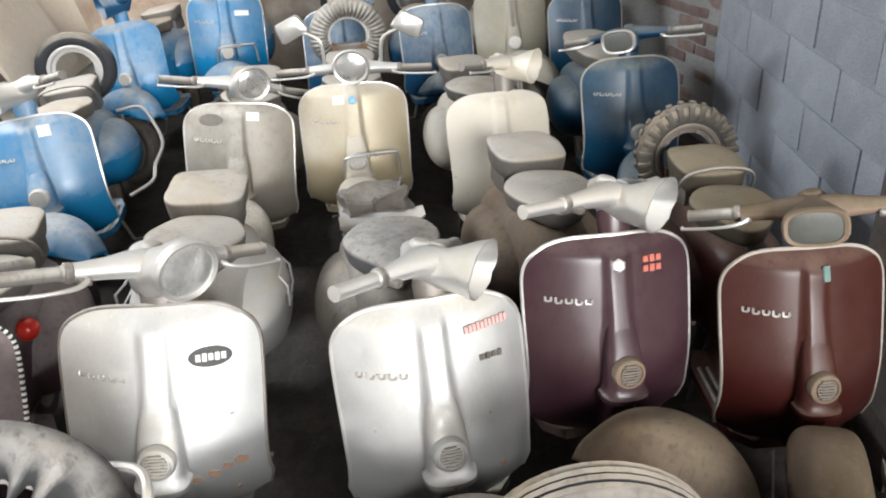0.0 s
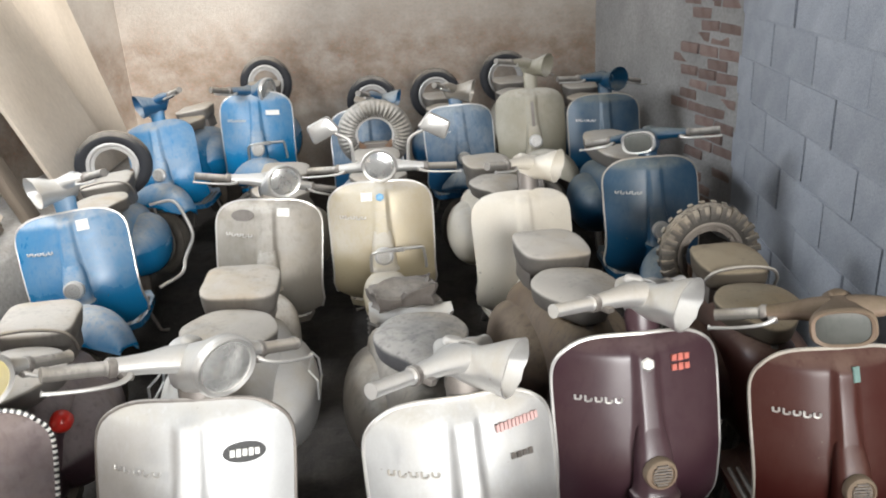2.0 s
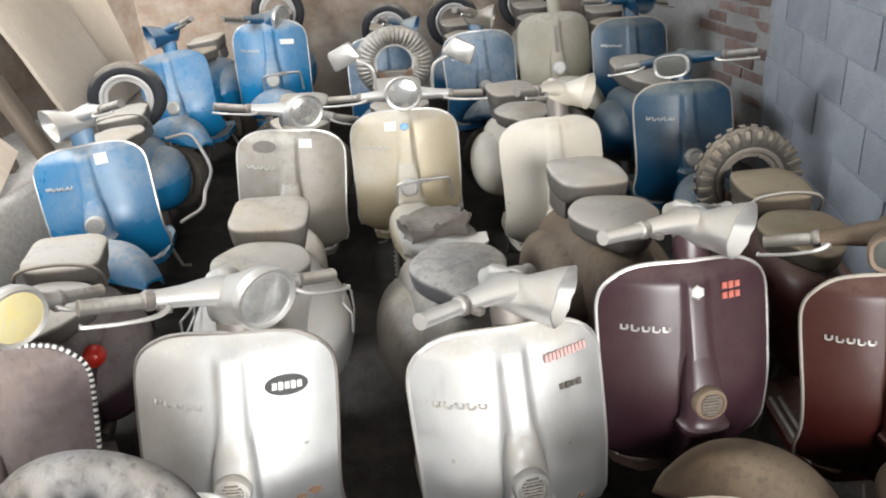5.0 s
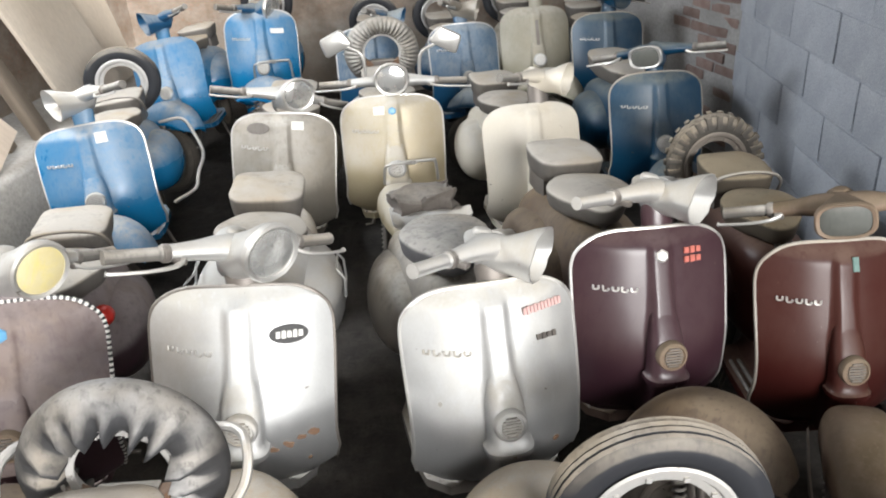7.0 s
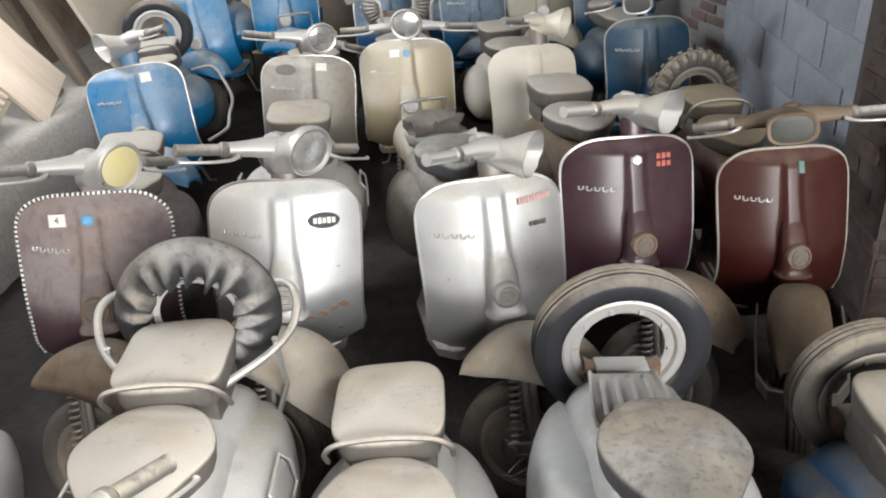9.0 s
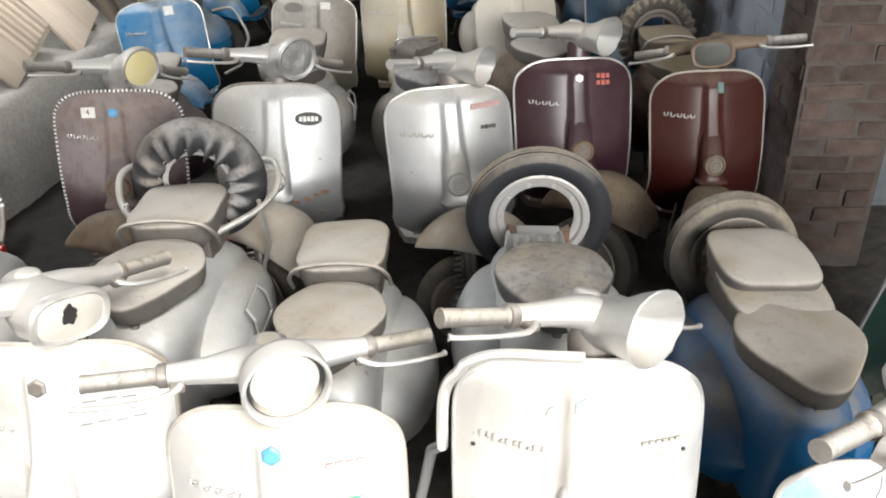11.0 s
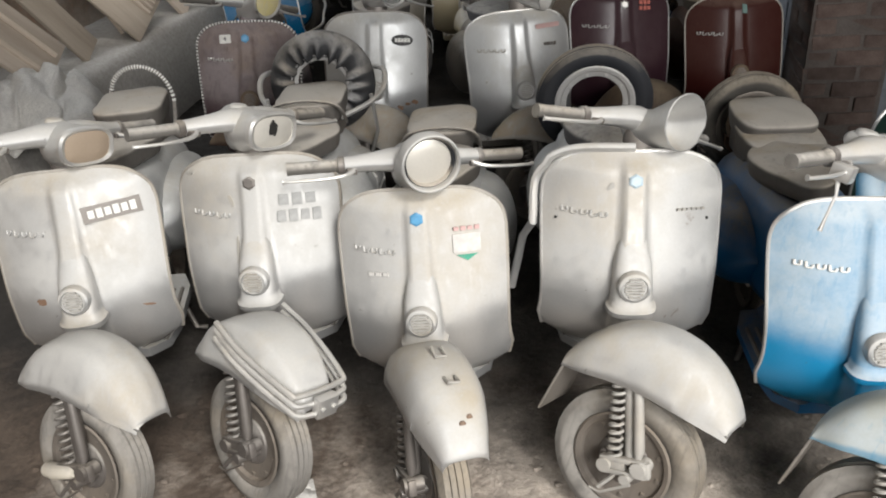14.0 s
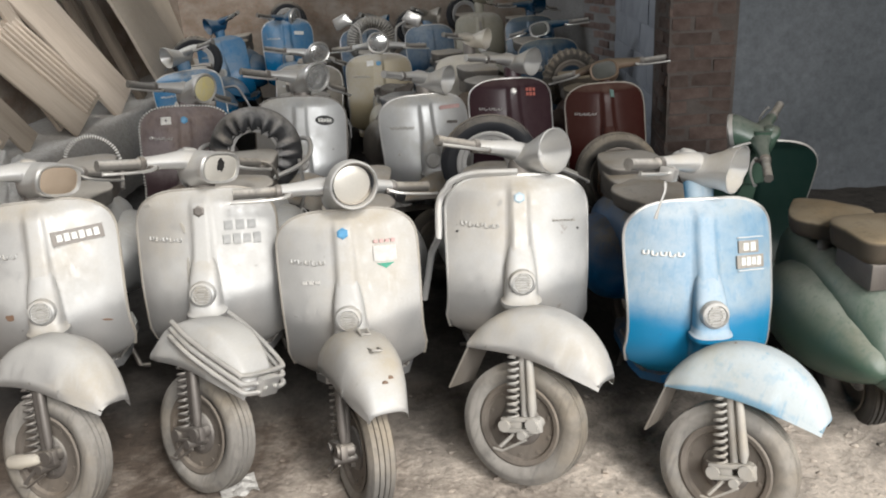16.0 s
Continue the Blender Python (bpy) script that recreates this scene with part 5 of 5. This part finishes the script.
    for v in bm.verts:
        v.co.x += 0.006 * noise.noise(v.co * 3 + Vector((y * 9, 0, 0)))
        v.co.y += 0.008 * noise.noise(v.co * 4 + Vector((0, y * 7, 0)))
    ob = part("board", mesh_of(bm, "board", sharp=30), WOOD, None, "", pose(x0, y, z0, slant, 0, 0) @ Matrix.Rotation(-math.atan2(3.15 + x0 - back, long), 4, "Y"))
    return tagged(ob, label, "board", "boards leaning on the wall")


board(4.86, 0.66, 0.03, -2.60, 0.56, 1.95, 15, "wide pale raw wooden sheet leaning on the wall", 0.02).material_slots[0].material = SHEET
board(5.40, 0.62, 0.03, -2.70, 0.53, 1.95, 4, "yellowish raw wooden sheet leaning in the corner", 0.02).material_slots[0].material = SHEET
board(3.66, 0.38, 0.035, -2.59, 0.57, 1.70, 30, "broad pale raw plank leaning on the wall")
board(4.22, 0.10, 0.07, -2.68, 0.515, 1.8, 12, "narrow dark grey wooden post leaning on the wall").material_slots[0].material = OLD_WOOD
board(3.98, 0.07, 0.04, -2.74, 0.515, 1.8, 16, "thin brown lath leaning in the dark gap").material_slots[0].material = OLD_WOOD
board(4.08, 0.05, 0.03, -2.80, 0.515, 1.6, 8, "thin brown lath behind the post").material_slots[0].material = OLD_WOOD
batten = mesh_of(block(bmesh.new(), (0.010, -0.011, 0.03), (0.030, 0.011, 0.77), 0.003), "batten", sharp=30)
panel = board(2.98, 0.50, 0.02, -2.56, 0.60, 0.80, 24, "grey wooden panel with raised pale battens leaning on the wall", 0.15)
panel.material_slots[0].material = GREY_WOOD
for k in range(6):
    part("batten", batten, WOOD, panel, "", Matrix.Translation((0, 0.0 + 0.049 * k, 0)))
panel = board(1.88, 0.34, 0.03, -2.60, 0.59, 1.2, 30, "pale raw plank with two raised battens")
for k in (-1, 1):
    part("batten", batten, WOOD, panel, "", Matrix.Translation((0.006, 0.07 * k, 0)))
board(2.42, 0.18, 0.03, -2.70, 0.54, 1.5, 30, "grey weathered plank behind the panels").material_slots[0].material = GREY_WOOD
board(3.22, 0.13, 0.03, -2.72, 0.54, 1.75, 22, "narrow yellowish plank behind the panel of battens")
board(3.02, 0.16, 0.03, -2.78, 0.54, 1.75, 24, "pale plank behind the panel of battens")

# crumpled pale sack over the end of the low wall
# tan dust on paint and seats, darkened in place of right-hand shade
SHADED_DUST = dusty("shaded_dust_buried_paint", (0.20, 0.14, 0.10), 0.6, 0.0, dust=0.7, film=0.6, base=0.3, tint=(0.135, 0.105, 0.068))
SHADED_TANSEAT = dusty("shaded_dust_buried_seat", (0.05, 0.04, 0.03), 0.6, 0.0, dust=1.1, lo=0.0, hi=0.6, base=0.1, tint=(0.27, 0.22, 0.15), mottle=0.6)
PALEINK = plain("rubbed_pale_print", (0.58, 0.56, 0.53), 0.7)
SACK = earth("pale_sackcloth", (0.50, 0.48, 0.45), (0.66, 0.64, 0.60), 6.0, 0.6)
bm = bmesh.new()
bmesh.ops.create_grid(bm, x_segments=90, y_segments=110, size=1.0)
for v in bm.verts:
    u, w = v.co.x, v.co.y
    r = min((u * u + w * w) ** 0.5 * (1 + 0.35 * noise.noise(Vector((2 * u, 2 * w, 5)))), 1.25)
    along = Vector((u * 0.9 + w * 0.5, w * 0.35 - u * 0.3, 0))
    fold = abs(noise.noise(along * 2.6)) * 0.11 + abs(noise.noise(along * 6.0 + Vector((4, 2, 0)))) * 0.045 + 0.010 * noise.noise(Vector((u * 9, w * 9, 1)))
    h = 0.20 * max(1 - r**2.2, 0) + fold * (1.1 - 0.5 * r) - 0.10 * smooth01(0.8, 1.25, r)
    v.co = Vector((u * 0.34 + 0.05 * noise.noise(v.co * 3), w * 0.46 + 0.05 * noise.noise(v.co * 3 + Vector((7, 0, 0))), h - 0.08))
bmesh.ops.solidify(bm, geom=bm.faces[:], thickness=0.004)
tagged(part("sack", mesh_of(bm, "sack", sharp=60), SACK, None, "", pose(-2.52, 1.60, 0.50, 0, 10, 14)), "crumpled pale plastic sack on the low wall", "sack")

# ---- row at the front ----
scooter(-1.218, -0.181, 15.7, PALE, "dusty pale silver scooter with a dented shield", sleeve=True, tip=0, roll=0, head_turn=50, head_z=0.012, head_y=0.015, body_paint=SILVER, front_dx=0.03, z=0.04, lean=0.5, wide=1.0, mark_mat=PALE, turn=56, head_x=0.015, lamp="box", lens=DIRTY_LENS, fender="ridge", trim=TRIMMED, stripes=True,
        marks=[("plate", 0.125, 0.735, 0.165, 0.048, STEEL, "dark sticker", -6), ("bars", 0.125, 0.735, 6, 0.14, WHITE, "", -6, 0.027), ("spot", -0.12, 0.50, 1.2, (0.03, 0.02), RUSTY, "rust spot"), ("spot", 0.17, 0.44, 6.2, (0.035, 0.006), RUSTY, "scratch", 20)])
scooter(-0.718, -0.015, 5.5, PALE, "dusty silver scooter with a broken square headlamp", tip=-2.1, roll=-0.9, head_turn=55.9, head_y=-0.006, body_paint=SILVER, spare_z=0.745, front_dx=0.02, z=0.009, lean=0.3, wide=1.035, mark_mat=PALE, turn=52, head_x=-0.004, head_z=0.021, rear_dz=-0.03, lamp="box", lens=WHITE_LENS, hole=(-0.01, 0.012, 3.3), spare="cloth", strap=True, hoop=True, hatch=True, trim=TRIMMED, badge=STEEL, fender="bumper",
        marks=[("bars", 0.125, 0.728, 3, 0.115, GREYPLATE, "grey outlined characters", 0, 0.036), ("bars", 0.128, 0.682, 4, 0.135, GREYPLATE, "", 0, 0.036), ("spot", -0.062, 0.735, 5.1, (0.012, 0.04), DULL, "scratch", -20), ("spot", -0.055, 0.60, 2.6, (0.008, 0.08), DULL, "scratch", 4), ("spot", -0.19, 0.80, 7.0, (0.03, 0.008), DULL, "scratch")])
scooter(-0.197, -0.096, 4.0, PALE, "dusty silver scooter with a deep round headlamp", tip=-3.4, roll=1.8, head_y=-0.01, body_paint=SILVER, z=-0.067, lean=-0.9, wide=1.026, mark_mat=PALE, turn=24, front_dx=0.032, head_turn=24.5, head_x=0.0, rear_dz=-0.04, lamp="round", lens=WHITE_LENS, deep=0.03, strap=True, badge=BLUEBADGE, trim=TRIMMED, clips=(0.34, 0.52), bolts=((0.0, 0.16), (0.02, 0.19)), head_z=0.001, front_dz=0.05,
        marks=[("plate", 0.13, 0.705, 0.080, 0.052, PALEINK, "rubbed pale paper label"), ("tri", 0.13, 0.665, 0.062, 0.018, GREENINK, "green winged sticker"), ("bars", 0.13, 0.745, 4, 0.08, FADED, "faded red lettering", 0, 0.012), ("bars", -0.12, 0.63, 3, 0.07, PALEINK, "rubbed pale lettering", 0, 0.012)])
scooter(0.351, -0.011, 4.0, PALE, "dusty silver scooter with an empty lamp shell", tip=-12.8, roll=9.8, head_turn=39.9, head_y=0.022, body_paint=SILVER, z=0.002, lean=2.6, wide=1.045, turn=56, head_x=0.038, head_z=-0.026, rear_dz=-0.02, lamp="open", spare="bare", spare_size=1.09, spare_y=1.09, spare_z=0.645, seats=("saddle", "rack"), seat_mat=GREY_VINYL, trim=CHROME, badge=PALE_BADGE, bolts=((-0.03, 0.42), (0.03, 0.46)), flap=True, loose=True, mark_mat=PALE,
        marks=[("bars", 0.15, 0.70, 6, 0.09, DULL, "", 0, 0.007), ("spot", -0.06, 0.77, 8.3, (0.014, 0.022), DULL, "scratch", 30), ("spot", -0.20, 0.665, 9.0, (0.008, 0.008), BLACK, "bolt hole"), ("spot", 0.20, 0.665, 9.4, (0.008, 0.008), BLACK, "bolt hole"), ("spot", -0.035, 0.60, 9.9, (0.009, 0.009), BLACK, "bolt hole")])
scooter(0.95, -0.19, 4.0, LIGHT_BLUE, "dusty light blue scooter with a broken headset", spare_size=0.93, tip=0.2, roll=1.4, head_turn=47.3, head_y=0.002, spare_rubber=DUST_TYRE, z=-0.057, lean=1.0, wide=1.01, turn=54, head_x=0.009, head_z=0.019, lamp="open", spare="bare", spare_z=0.645, trim=CHROME, headset=PALE, fender_paint=WASHED_BLUE, casing=LIGHT_BLUE, body_paint=ROYAL, rear_dz=-0.015, flap=True, bolts=((-0.02, 0.62), (0.03, 0.60)), seats=("saddle", "pillion", "extra"), seat_mat=VINYL, hanging=True, mark_mat=WHITE,
        marks=[("plate", 0.145, 0.70, 0.085, 0.040, TRIMMED, "dark painted panel"), ("plate", 0.150, 0.654, 0.115, 0.042, TRIMMED, "dark painted panel"), ("bars", 0.145, 0.70, 2, 0.06, WHITE, "white painted characters", 0, 0.028), ("bars", 0.15, 0.655, 4, 0.09, WHITE, "white painted characters", 0, 0.028), ("bars", 0.15, 0.628, 1, 0.15, WHITE, "thin white painted line", 0, 0.003), ("bars", 0.15, 0.728, 1, 0.15, WHITE, "thin white painted line", 0, 0.003)])
scooter(1.47, 0.80, 187, SAGE, "dusty green scooter turned to the wall", head_y=-0.11, tail=False, turn=62, lamp="round", seat_mat=SHADED_TANSEAT, shield_paint=GREEN, z=-0.12, nose=2, rear_dz=-0.04, head_z=-0.05, no_wheel=True)
# ---- second row ----
scooter(-1.354, 1.509, 15.5, SHEEN_PURPLE, "dark purple scooter with a studded shield edge", tip=1.4, roll=2.3, head_turn=46, head_y=-0.009, horn_mat=SHADED_DUST, fender_paint=SHADED_BROWN, head_z=0.01, z=0.031, lean=3.8, wide=1.0, turn=59, head_x=0.038, rear_dz=-0.05, strap=True, headset=PALE, lamp="round", lens=YELLOW, reflector=(0.145, 0.455, 0.56), beads=True, badge=BLUEBADGE,
        marks=[("plate", -0.095, 0.785, 0.055, 0.04, WHITE, "white paper tag"), ("text", -0.095, 0.785, "4", 0.030, BLACK, "")])
scooter(-0.738, 1.555, 9.0, SILVER, "silver scooter with a clear round headlamp", body_paint=PALE, headset=PALE, fender="ridge", tip=1.5, head_turn=42.5, head_y=-0.009, fender_paint=DUSTY_SILVER, z=0.042, lean=3.7, wide=1.023, turn=47, head_x=0.021, head_z=0.018, roll=3.0, lamp="round", trim=STEEL, hatch=True, rear_dz=0.03,
        marks=[("oval", 0.125, 0.73, 0.052, 0.026, BLACK, "black oval sticker"), ("bars", 0.125, 0.73, 5, 0.075, WHITE, "", 0, 0.02), ("spot", 0.07, 0.425, 11.0, (0.026, 0.014), RUSTY, "rust patch", 20), ("spot", 0.11, 0.432, 12.5, (0.030, 0.018), RUSTY, "rust patch", 30), ("spot", 0.142, 0.445, 13.5, (0.026, 0.012), RUSTY, "rust patch", 10), ("spot", 0.175, 0.45, 14.2, (0.034, 0.020), RUSTY, "rust patch", 24), ("spot", 0.16, 0.36, 15.2, (0.012, 0.010), RUSTY, "rust patch")])
scooter(-0.029, 1.61, 15.0, SILVER, "scratched silver scooter with an empty headset", tip=0.8, head_turn=52.8, head_y=0.003, head_x=0.042, grips=PALE, fender_paint=DUSTY_SILVER, z=0.006, lean=0.2, wide=1.019, turn=62, head_z=-0.007, roll=1.8, headset=PALE, lamp="open", seat_mat=GREY_VINYL, seats=("saddle", "torn"), rear_dz=0.02, mark_mat=DULL, floor_wide=1.2, body_paint=DIRTY_BODY, no_grip=(1,), lever_sides=(),
        marks=[("bars", 0.135, 0.778, 11, 0.13, FADED, "faded red brushed lettering", -4, 0.022), ("bars", 0.14, 0.70, 4, 0.07, STEEL, "", 0, 0.016), ("spot", -0.02, 0.58, 14.0, (0.007, 0.05), DULL, "scratch", 10), ("spot", 0.15, 0.40, 15.0, (0.02, 0.014), RUSTY, "rust patch"), ("spot", -0.16, 0.56, 16.0, (0.01, 0.012), DULL, "scratch")])
scooter(0.428, 1.894, 12.5, PURPLE, "dark purple scooter with a dusty open headset", tip=-0.3, roll=0.7, head_turn=39, head_y=0.001, grips=PALE, horn_mat=SHADED_DUST, head_x=0.037, z=0.019, lean=2.2, wide=1.024, turn=46, head_z=0.009, headset=PALE, lamp="open", casing=PURPLE, body_paint=SHADED_BROWN, fender_paint=SHADED_BROWN, badge=CHROME, rear_dz=0.03, lever_sides=(),
        marks=[("bars", 0.10, 0.79, 3, 0.065, REDINK, "red painted mark", 0, 0.02), ("bars", 0.10, 0.765, 3, 0.065, REDINK, "red painted mark", 0, 0.02)])
scooter(0.988, 1.89, 3.5, MAROON, "dark red scooter with a square headlamp", front_dx=-0.05, tip=-2, head_turn=-22, head_z=0.017, head_y=0.001, horn_mat=SHADED_DUST, trim=TRIMMED, spare_rubber=DUST_TYRE, z=-0.035, lean=-0.5, wide=0.95, turn=-22, head_x=0.024, roll=-3.4, lamp="box", lens=DARK_LENS, rim=SHADED_DUST, spare="bare", knobs=True, guard=True, fender_paint=SHADED_DUST, seat_mat=SHADED_TANSEAT, headset=SHADED_DUST, strap=True,
        marks=[("plate", 0.03, 0.80, 0.03, 0.042, TEAL, "small pale green sticker")])
# ---- third row ----
scooter(-1.855, 3.308, 13.9, BLUE, "bright blue scooter with a crooked open headset", tip=-1.7, roll=0, head_z=0.038, head_y=0.005, z=-0.014, lean=-5.5, wide=1.074, turn=66, head_turn=-56.6, head_x=0.018, strap=True, lamp="open", spare="bare", spare_z=0.80, bars=True, headset=PALE,
        marks=[("plate", 0.075, 0.79, 0.05, 0.05, WHITE, "white paper tag")])
scooter(-1.087, 3.471, 8.6, TAUPE, "grey-brown scooter with a round headlamp", headset=PALE, tip=-0.9, head_turn=27.7, head_y=0.007, z=-0.047, lean=4.2, wide=1.064, turn=30, head_x=0.026, head_z=0.002, roll=5.7, lamp="round",
        marks=[("plate", 0.07, 0.80, 0.055, 0.04, WHITE, "white paper tag"), ("oval", -0.11, 0.785, 0.055, 0.028, STEEL, "worn oval mark")])
scooter(-0.512, 3.595, 9.0, GOLD, "dusty golden scooter with two mirrors", tip=-0.8, roll=1.9, head_turn=-4.7, head_y=-0.005, head_x=0.016, z=-0.013, lean=0.7, wide=1.075, turn=4, head_z=-0.009, lamp="round", spare="grey", spare_z=0.84, rack=True, mirrors=True, badge=BLUEBADGE, headset=PALE,
        marks=[("plate", -0.06, 0.79, 0.05, 0.04, WHITE, "white paper tag")])
scooter(0.184, 3.437, 11.6, CREAM, "cream scooter with a torn headset", tip=-1.2, roll=0.4, head_turn=54.6, head_y=-0.007, z=-0.032, lean=0.0, wide=1.005, turn=54, head_x=0.066, head_z=0.025, lamp="open", trim=None, no_grip=(1,), mark=False)
scooter(0.833, 3.78, 6.9, DEEP, "dusty dark blue scooter with a square headlamp", tip=-0.4, head_turn=-37.7, head_y=0.008, trim=TRIMMED, z=0.005, lean=0.1, wide=1.012, turn=-40, head_x=-0.014, head_z=0.024, roll=-0.3, lamp="box", lens=DARK_LENS, seats=("bench",))
# ---- row by the back wall ----
scooter(-2.06, 4.95, 4, BLUE, "dusty blue scooter with turned handlebars", head_z=0.035, head_turn=-55, trim=None, z=0.07, lean=-8, wide=1.0, headset=DUSTY_DEEP, turn=70, head_x=0.04, lamp="open")
scooter(-1.588, 5.264, 12, BLUE, "bright blue scooter with a chrome rack", headset=DUSTY_DEEP, z=0.08, lean=0.7, wide=0.94, turn=56, head_z=-0.075, lamp="round", spare="bare", spare_z=0.74, rack=True, scale=1.1,
        marks=[("plate", 0.11, 0.73, 0.09, 0.03, WHITE, "white sticker")])
scooter(-0.8, 5.1, 6, DUSTY_DEEP, "dark blue scooter with a spare wheel", z=0.05, lean=0, wide=1.0, turn=82, head_x=0.10, head_z=-0.025, lamp="open", spare="bare", spare_z=0.7)
scooter(-0.178, 5.16, 12, DUSTY_DEEP, "dusty blue scooter with an open headset", z=0.038, lean=-0.1, wide=0.99, turn=72, head_x=-0.01, head_z=0.015, lamp="open", spare="bare", spare_z=0.74, headset=TAUPE)
scooter(0.3, 5.221, 8, DIRTY_CREAM, "dirty cream scooter with a dark shield rib", z=0.119, lean=0.0, wide=0.99, turn=52, head_x=0.02, head_z=0.065, lamp="open", spare="bare", spare_z=0.76, trim=None, mark=False,
        marks=[("plate", 0.0, 0.70, 0.022, 0.20, STEEL, "dark bare rib")])
scooter(0.778, 5.191, 4.6, DEEP, "dark blue scooter beside the brick wall", trim=TRIMMED, z=0.061, lean=0.2, wide=1.0, turn=27, head_x=0.025, head_z=0.015, lamp="open")


# ---- pieces of the walls ----
random.seed(7)


def rough_block(L, H, D, seed):
    """A worn block or brick lying along y, its face towards -x, about its own middle."""
    bm = bmesh.new()
    block(bm, (-D / 2, -L / 2, -H / 2), (D / 2, L / 2, H / 2), min(H, L) * (0.03 if H > 0.1 else 0.12))
    for v in bm.verts:
        v.co += (0.018 if H > 0.1 else 0.055) * min(H * 3, 0.3) * noise.noise_vector(v.co * 9 + Vector((seed * 3.1, 0, 0)))
    return mesh_of(bm, "piece", True, 50)


BLOCKS = [rough_block(0.562, 0.222, 0.05, k) for k in range(5)]
HALFS = [rough_block(0.27, 0.222, 0.05, k + 9) for k in range(3)]
BRICKS = [rough_block(0.215, 0.064, 0.06, k + 20) for k in range(6)]
BATS = [rough_block(0.10, 0.064, 0.06, k + 40) for k in range(4)]

host = bpy.data.objects["wall_right_block"]
for row in range(14):
    z = 0.035 + 0.2325 * row + 0.1
    y = 2.3 + (0.29 if row % 2 else 0.0)
    if row % 2:
        part("block", random.choice(HALFS), BLOCKMAT, host, "", Matrix.Translation((1.549, 2.3 + 0.143, z)))
    while y + 0.57 < 4.87:
        part("block", random.choice(BLOCKS), BLOCKMAT, host, "", Matrix.Translation((1.549 + random.uniform(-0.006, 0.004), y + 0.2875, z)) @ Matrix.Rotation(radians(random.uniform(-0.5, 0.5)), 4, "X"))
        y += 0.575
    if 4.85 - y > 0.2:
        part("block", random.choice(HALFS), BLOCKMAT, host, "", Matrix.Translation((1.549, y + 0.143, z)))

host = bpy.data.objects["pillar"]
for row in range(32):
    z = 0.05 + 0.076 * row
    odd = row % 2
    jut = lambda: random.uniform(-0.004, 0.008)
    # face towards the gate, then the face towards the rows
    for k, (x, me) in enumerate(((1.445, BRICKS), (1.62, BATS)) if odd else ((1.385, BATS), (1.565, BRICKS))):
        part("brick", random.choice(me), BRICKMAT, host, "", pose(x, 1.932 + jut(), z, 0, random.uniform(-2, 2), 90 + random.uniform(-3, 3)))
    for k, (y, me) in enumerate(((2.03, BRICKS), (2.2, BATS)) if not odd else ((1.96, BATS), (2.12, BRICKS))):
        part("brick", random.choice(me), BRICKMAT, host, "", pose(1.345 + jut(), y, z, random.uniform(-2, 2), 0, random.uniform(-3, 3)))

host = bpy.data.objects["wall_right_rear"]
turn = math.degrees(math.atan2(d.y, d.x)) + 90
for row in range(26):
    z = 0.1 + 0.076 * row
    s = 0.02 + (0.11 if row % 2 else 0.0)
    reach = 0.52 + 0.42 * noise.noise(Vector((row * 0.35, 3.0, 0)))
    while s < reach:
        q = b - d * (s + 0.11) + side * random.uniform(0.016, 0.030)
        if random.random() < 0.62:
            part("brick", random.choice(BRICKS), FADED_BRICK, host, "", pose(q.x, q.y, z, 0, 0, turn + 180 + random.uniform(-3, 3)))
        s += 0.228

# ---- loose earth ----
random.seed(11)
ICO = bmesh.new()
bmesh.ops.create_icosphere(ICO, subdivisions=1, radius=1.0)
ICO_V = [v.co.copy() for v in ICO.verts]
ICO_F = [[v.index for v in f.verts] for f in ICO.faces]
ICO.free()


def clods(count, y0, y1, x1, material, label):
    """Loose crumbs of earth, joined into one mesh."""
    verts, faces = [], []
    for k in range(count):
        x, y = random.uniform(-2.4, x1), random.uniform(y0, y1)
        r = 0.003 + 0.009 * random.random() ** 4 + (0.012 * random.random() if k % 40 == 0 else 0)
        z = GROUND_Z + 0.022 * (noise.noise(Vector((x, y, 0)) * 2.1) - 0.2) + 0.012 * noise.noise(Vector((x, y, 0)) * 9) + 0.007 * noise.noise(Vector((x, y, 0)) * 26) + 0.06 * smooth01(4.2, 5.0, y)
        at, base = Vector((x, y, z + 0.25 * r)), len(verts)
        for q in ICO_V:
            w = q * (1 + 0.9 * noise.noise(q * 1.3 + Vector((k, 0, 0))))
            verts.append(at + Vector((w.x * r * 1.4, w.y * r, w.z * r * 0.55)))
        faces += [[base + i for i in f] for f in ICO_F]
    me = bpy.data.meshes.new("clods")
    me.from_pydata(verts, [], faces)
    me.materials.append(None)
    me.shade_flat()
    tagged(part("clods", me, material), label, "loose earth", "", "stuff")


clods(2600, -1.5, 0.12, 2.6, DIRT, "small dry clods and pebbles of loose earth on the floor")
clods(700, 0.15, 5.5, 1.4, DIRT, "crumbs of earth between the rows, painted dark like the shaded floor")

# a scrap of paper in front of the wheels
bm = bmesh.new()
bmesh.ops.create_grid(bm, x_segments=10, y_segments=10, size=0.055)
for v in bm.verts:
    v.co.z = 0.012 + 0.018 * noise.noise(v.co * 28) + 0.010 * noise.noise(v.co * 70)
    v.co.x *= 1.1
bmesh.ops.solidify(bm, geom=bm.faces[:], thickness=0.002)
tagged(part("paper_scrap", mesh_of(bm, "paper_scrap", sharp=30), SACK, None, "", pose(-0.59, -0.44, 0.004 + GROUND_Z, 0, 0, 25)), "crumpled pale scrap of paper on the earth floor", "paper")
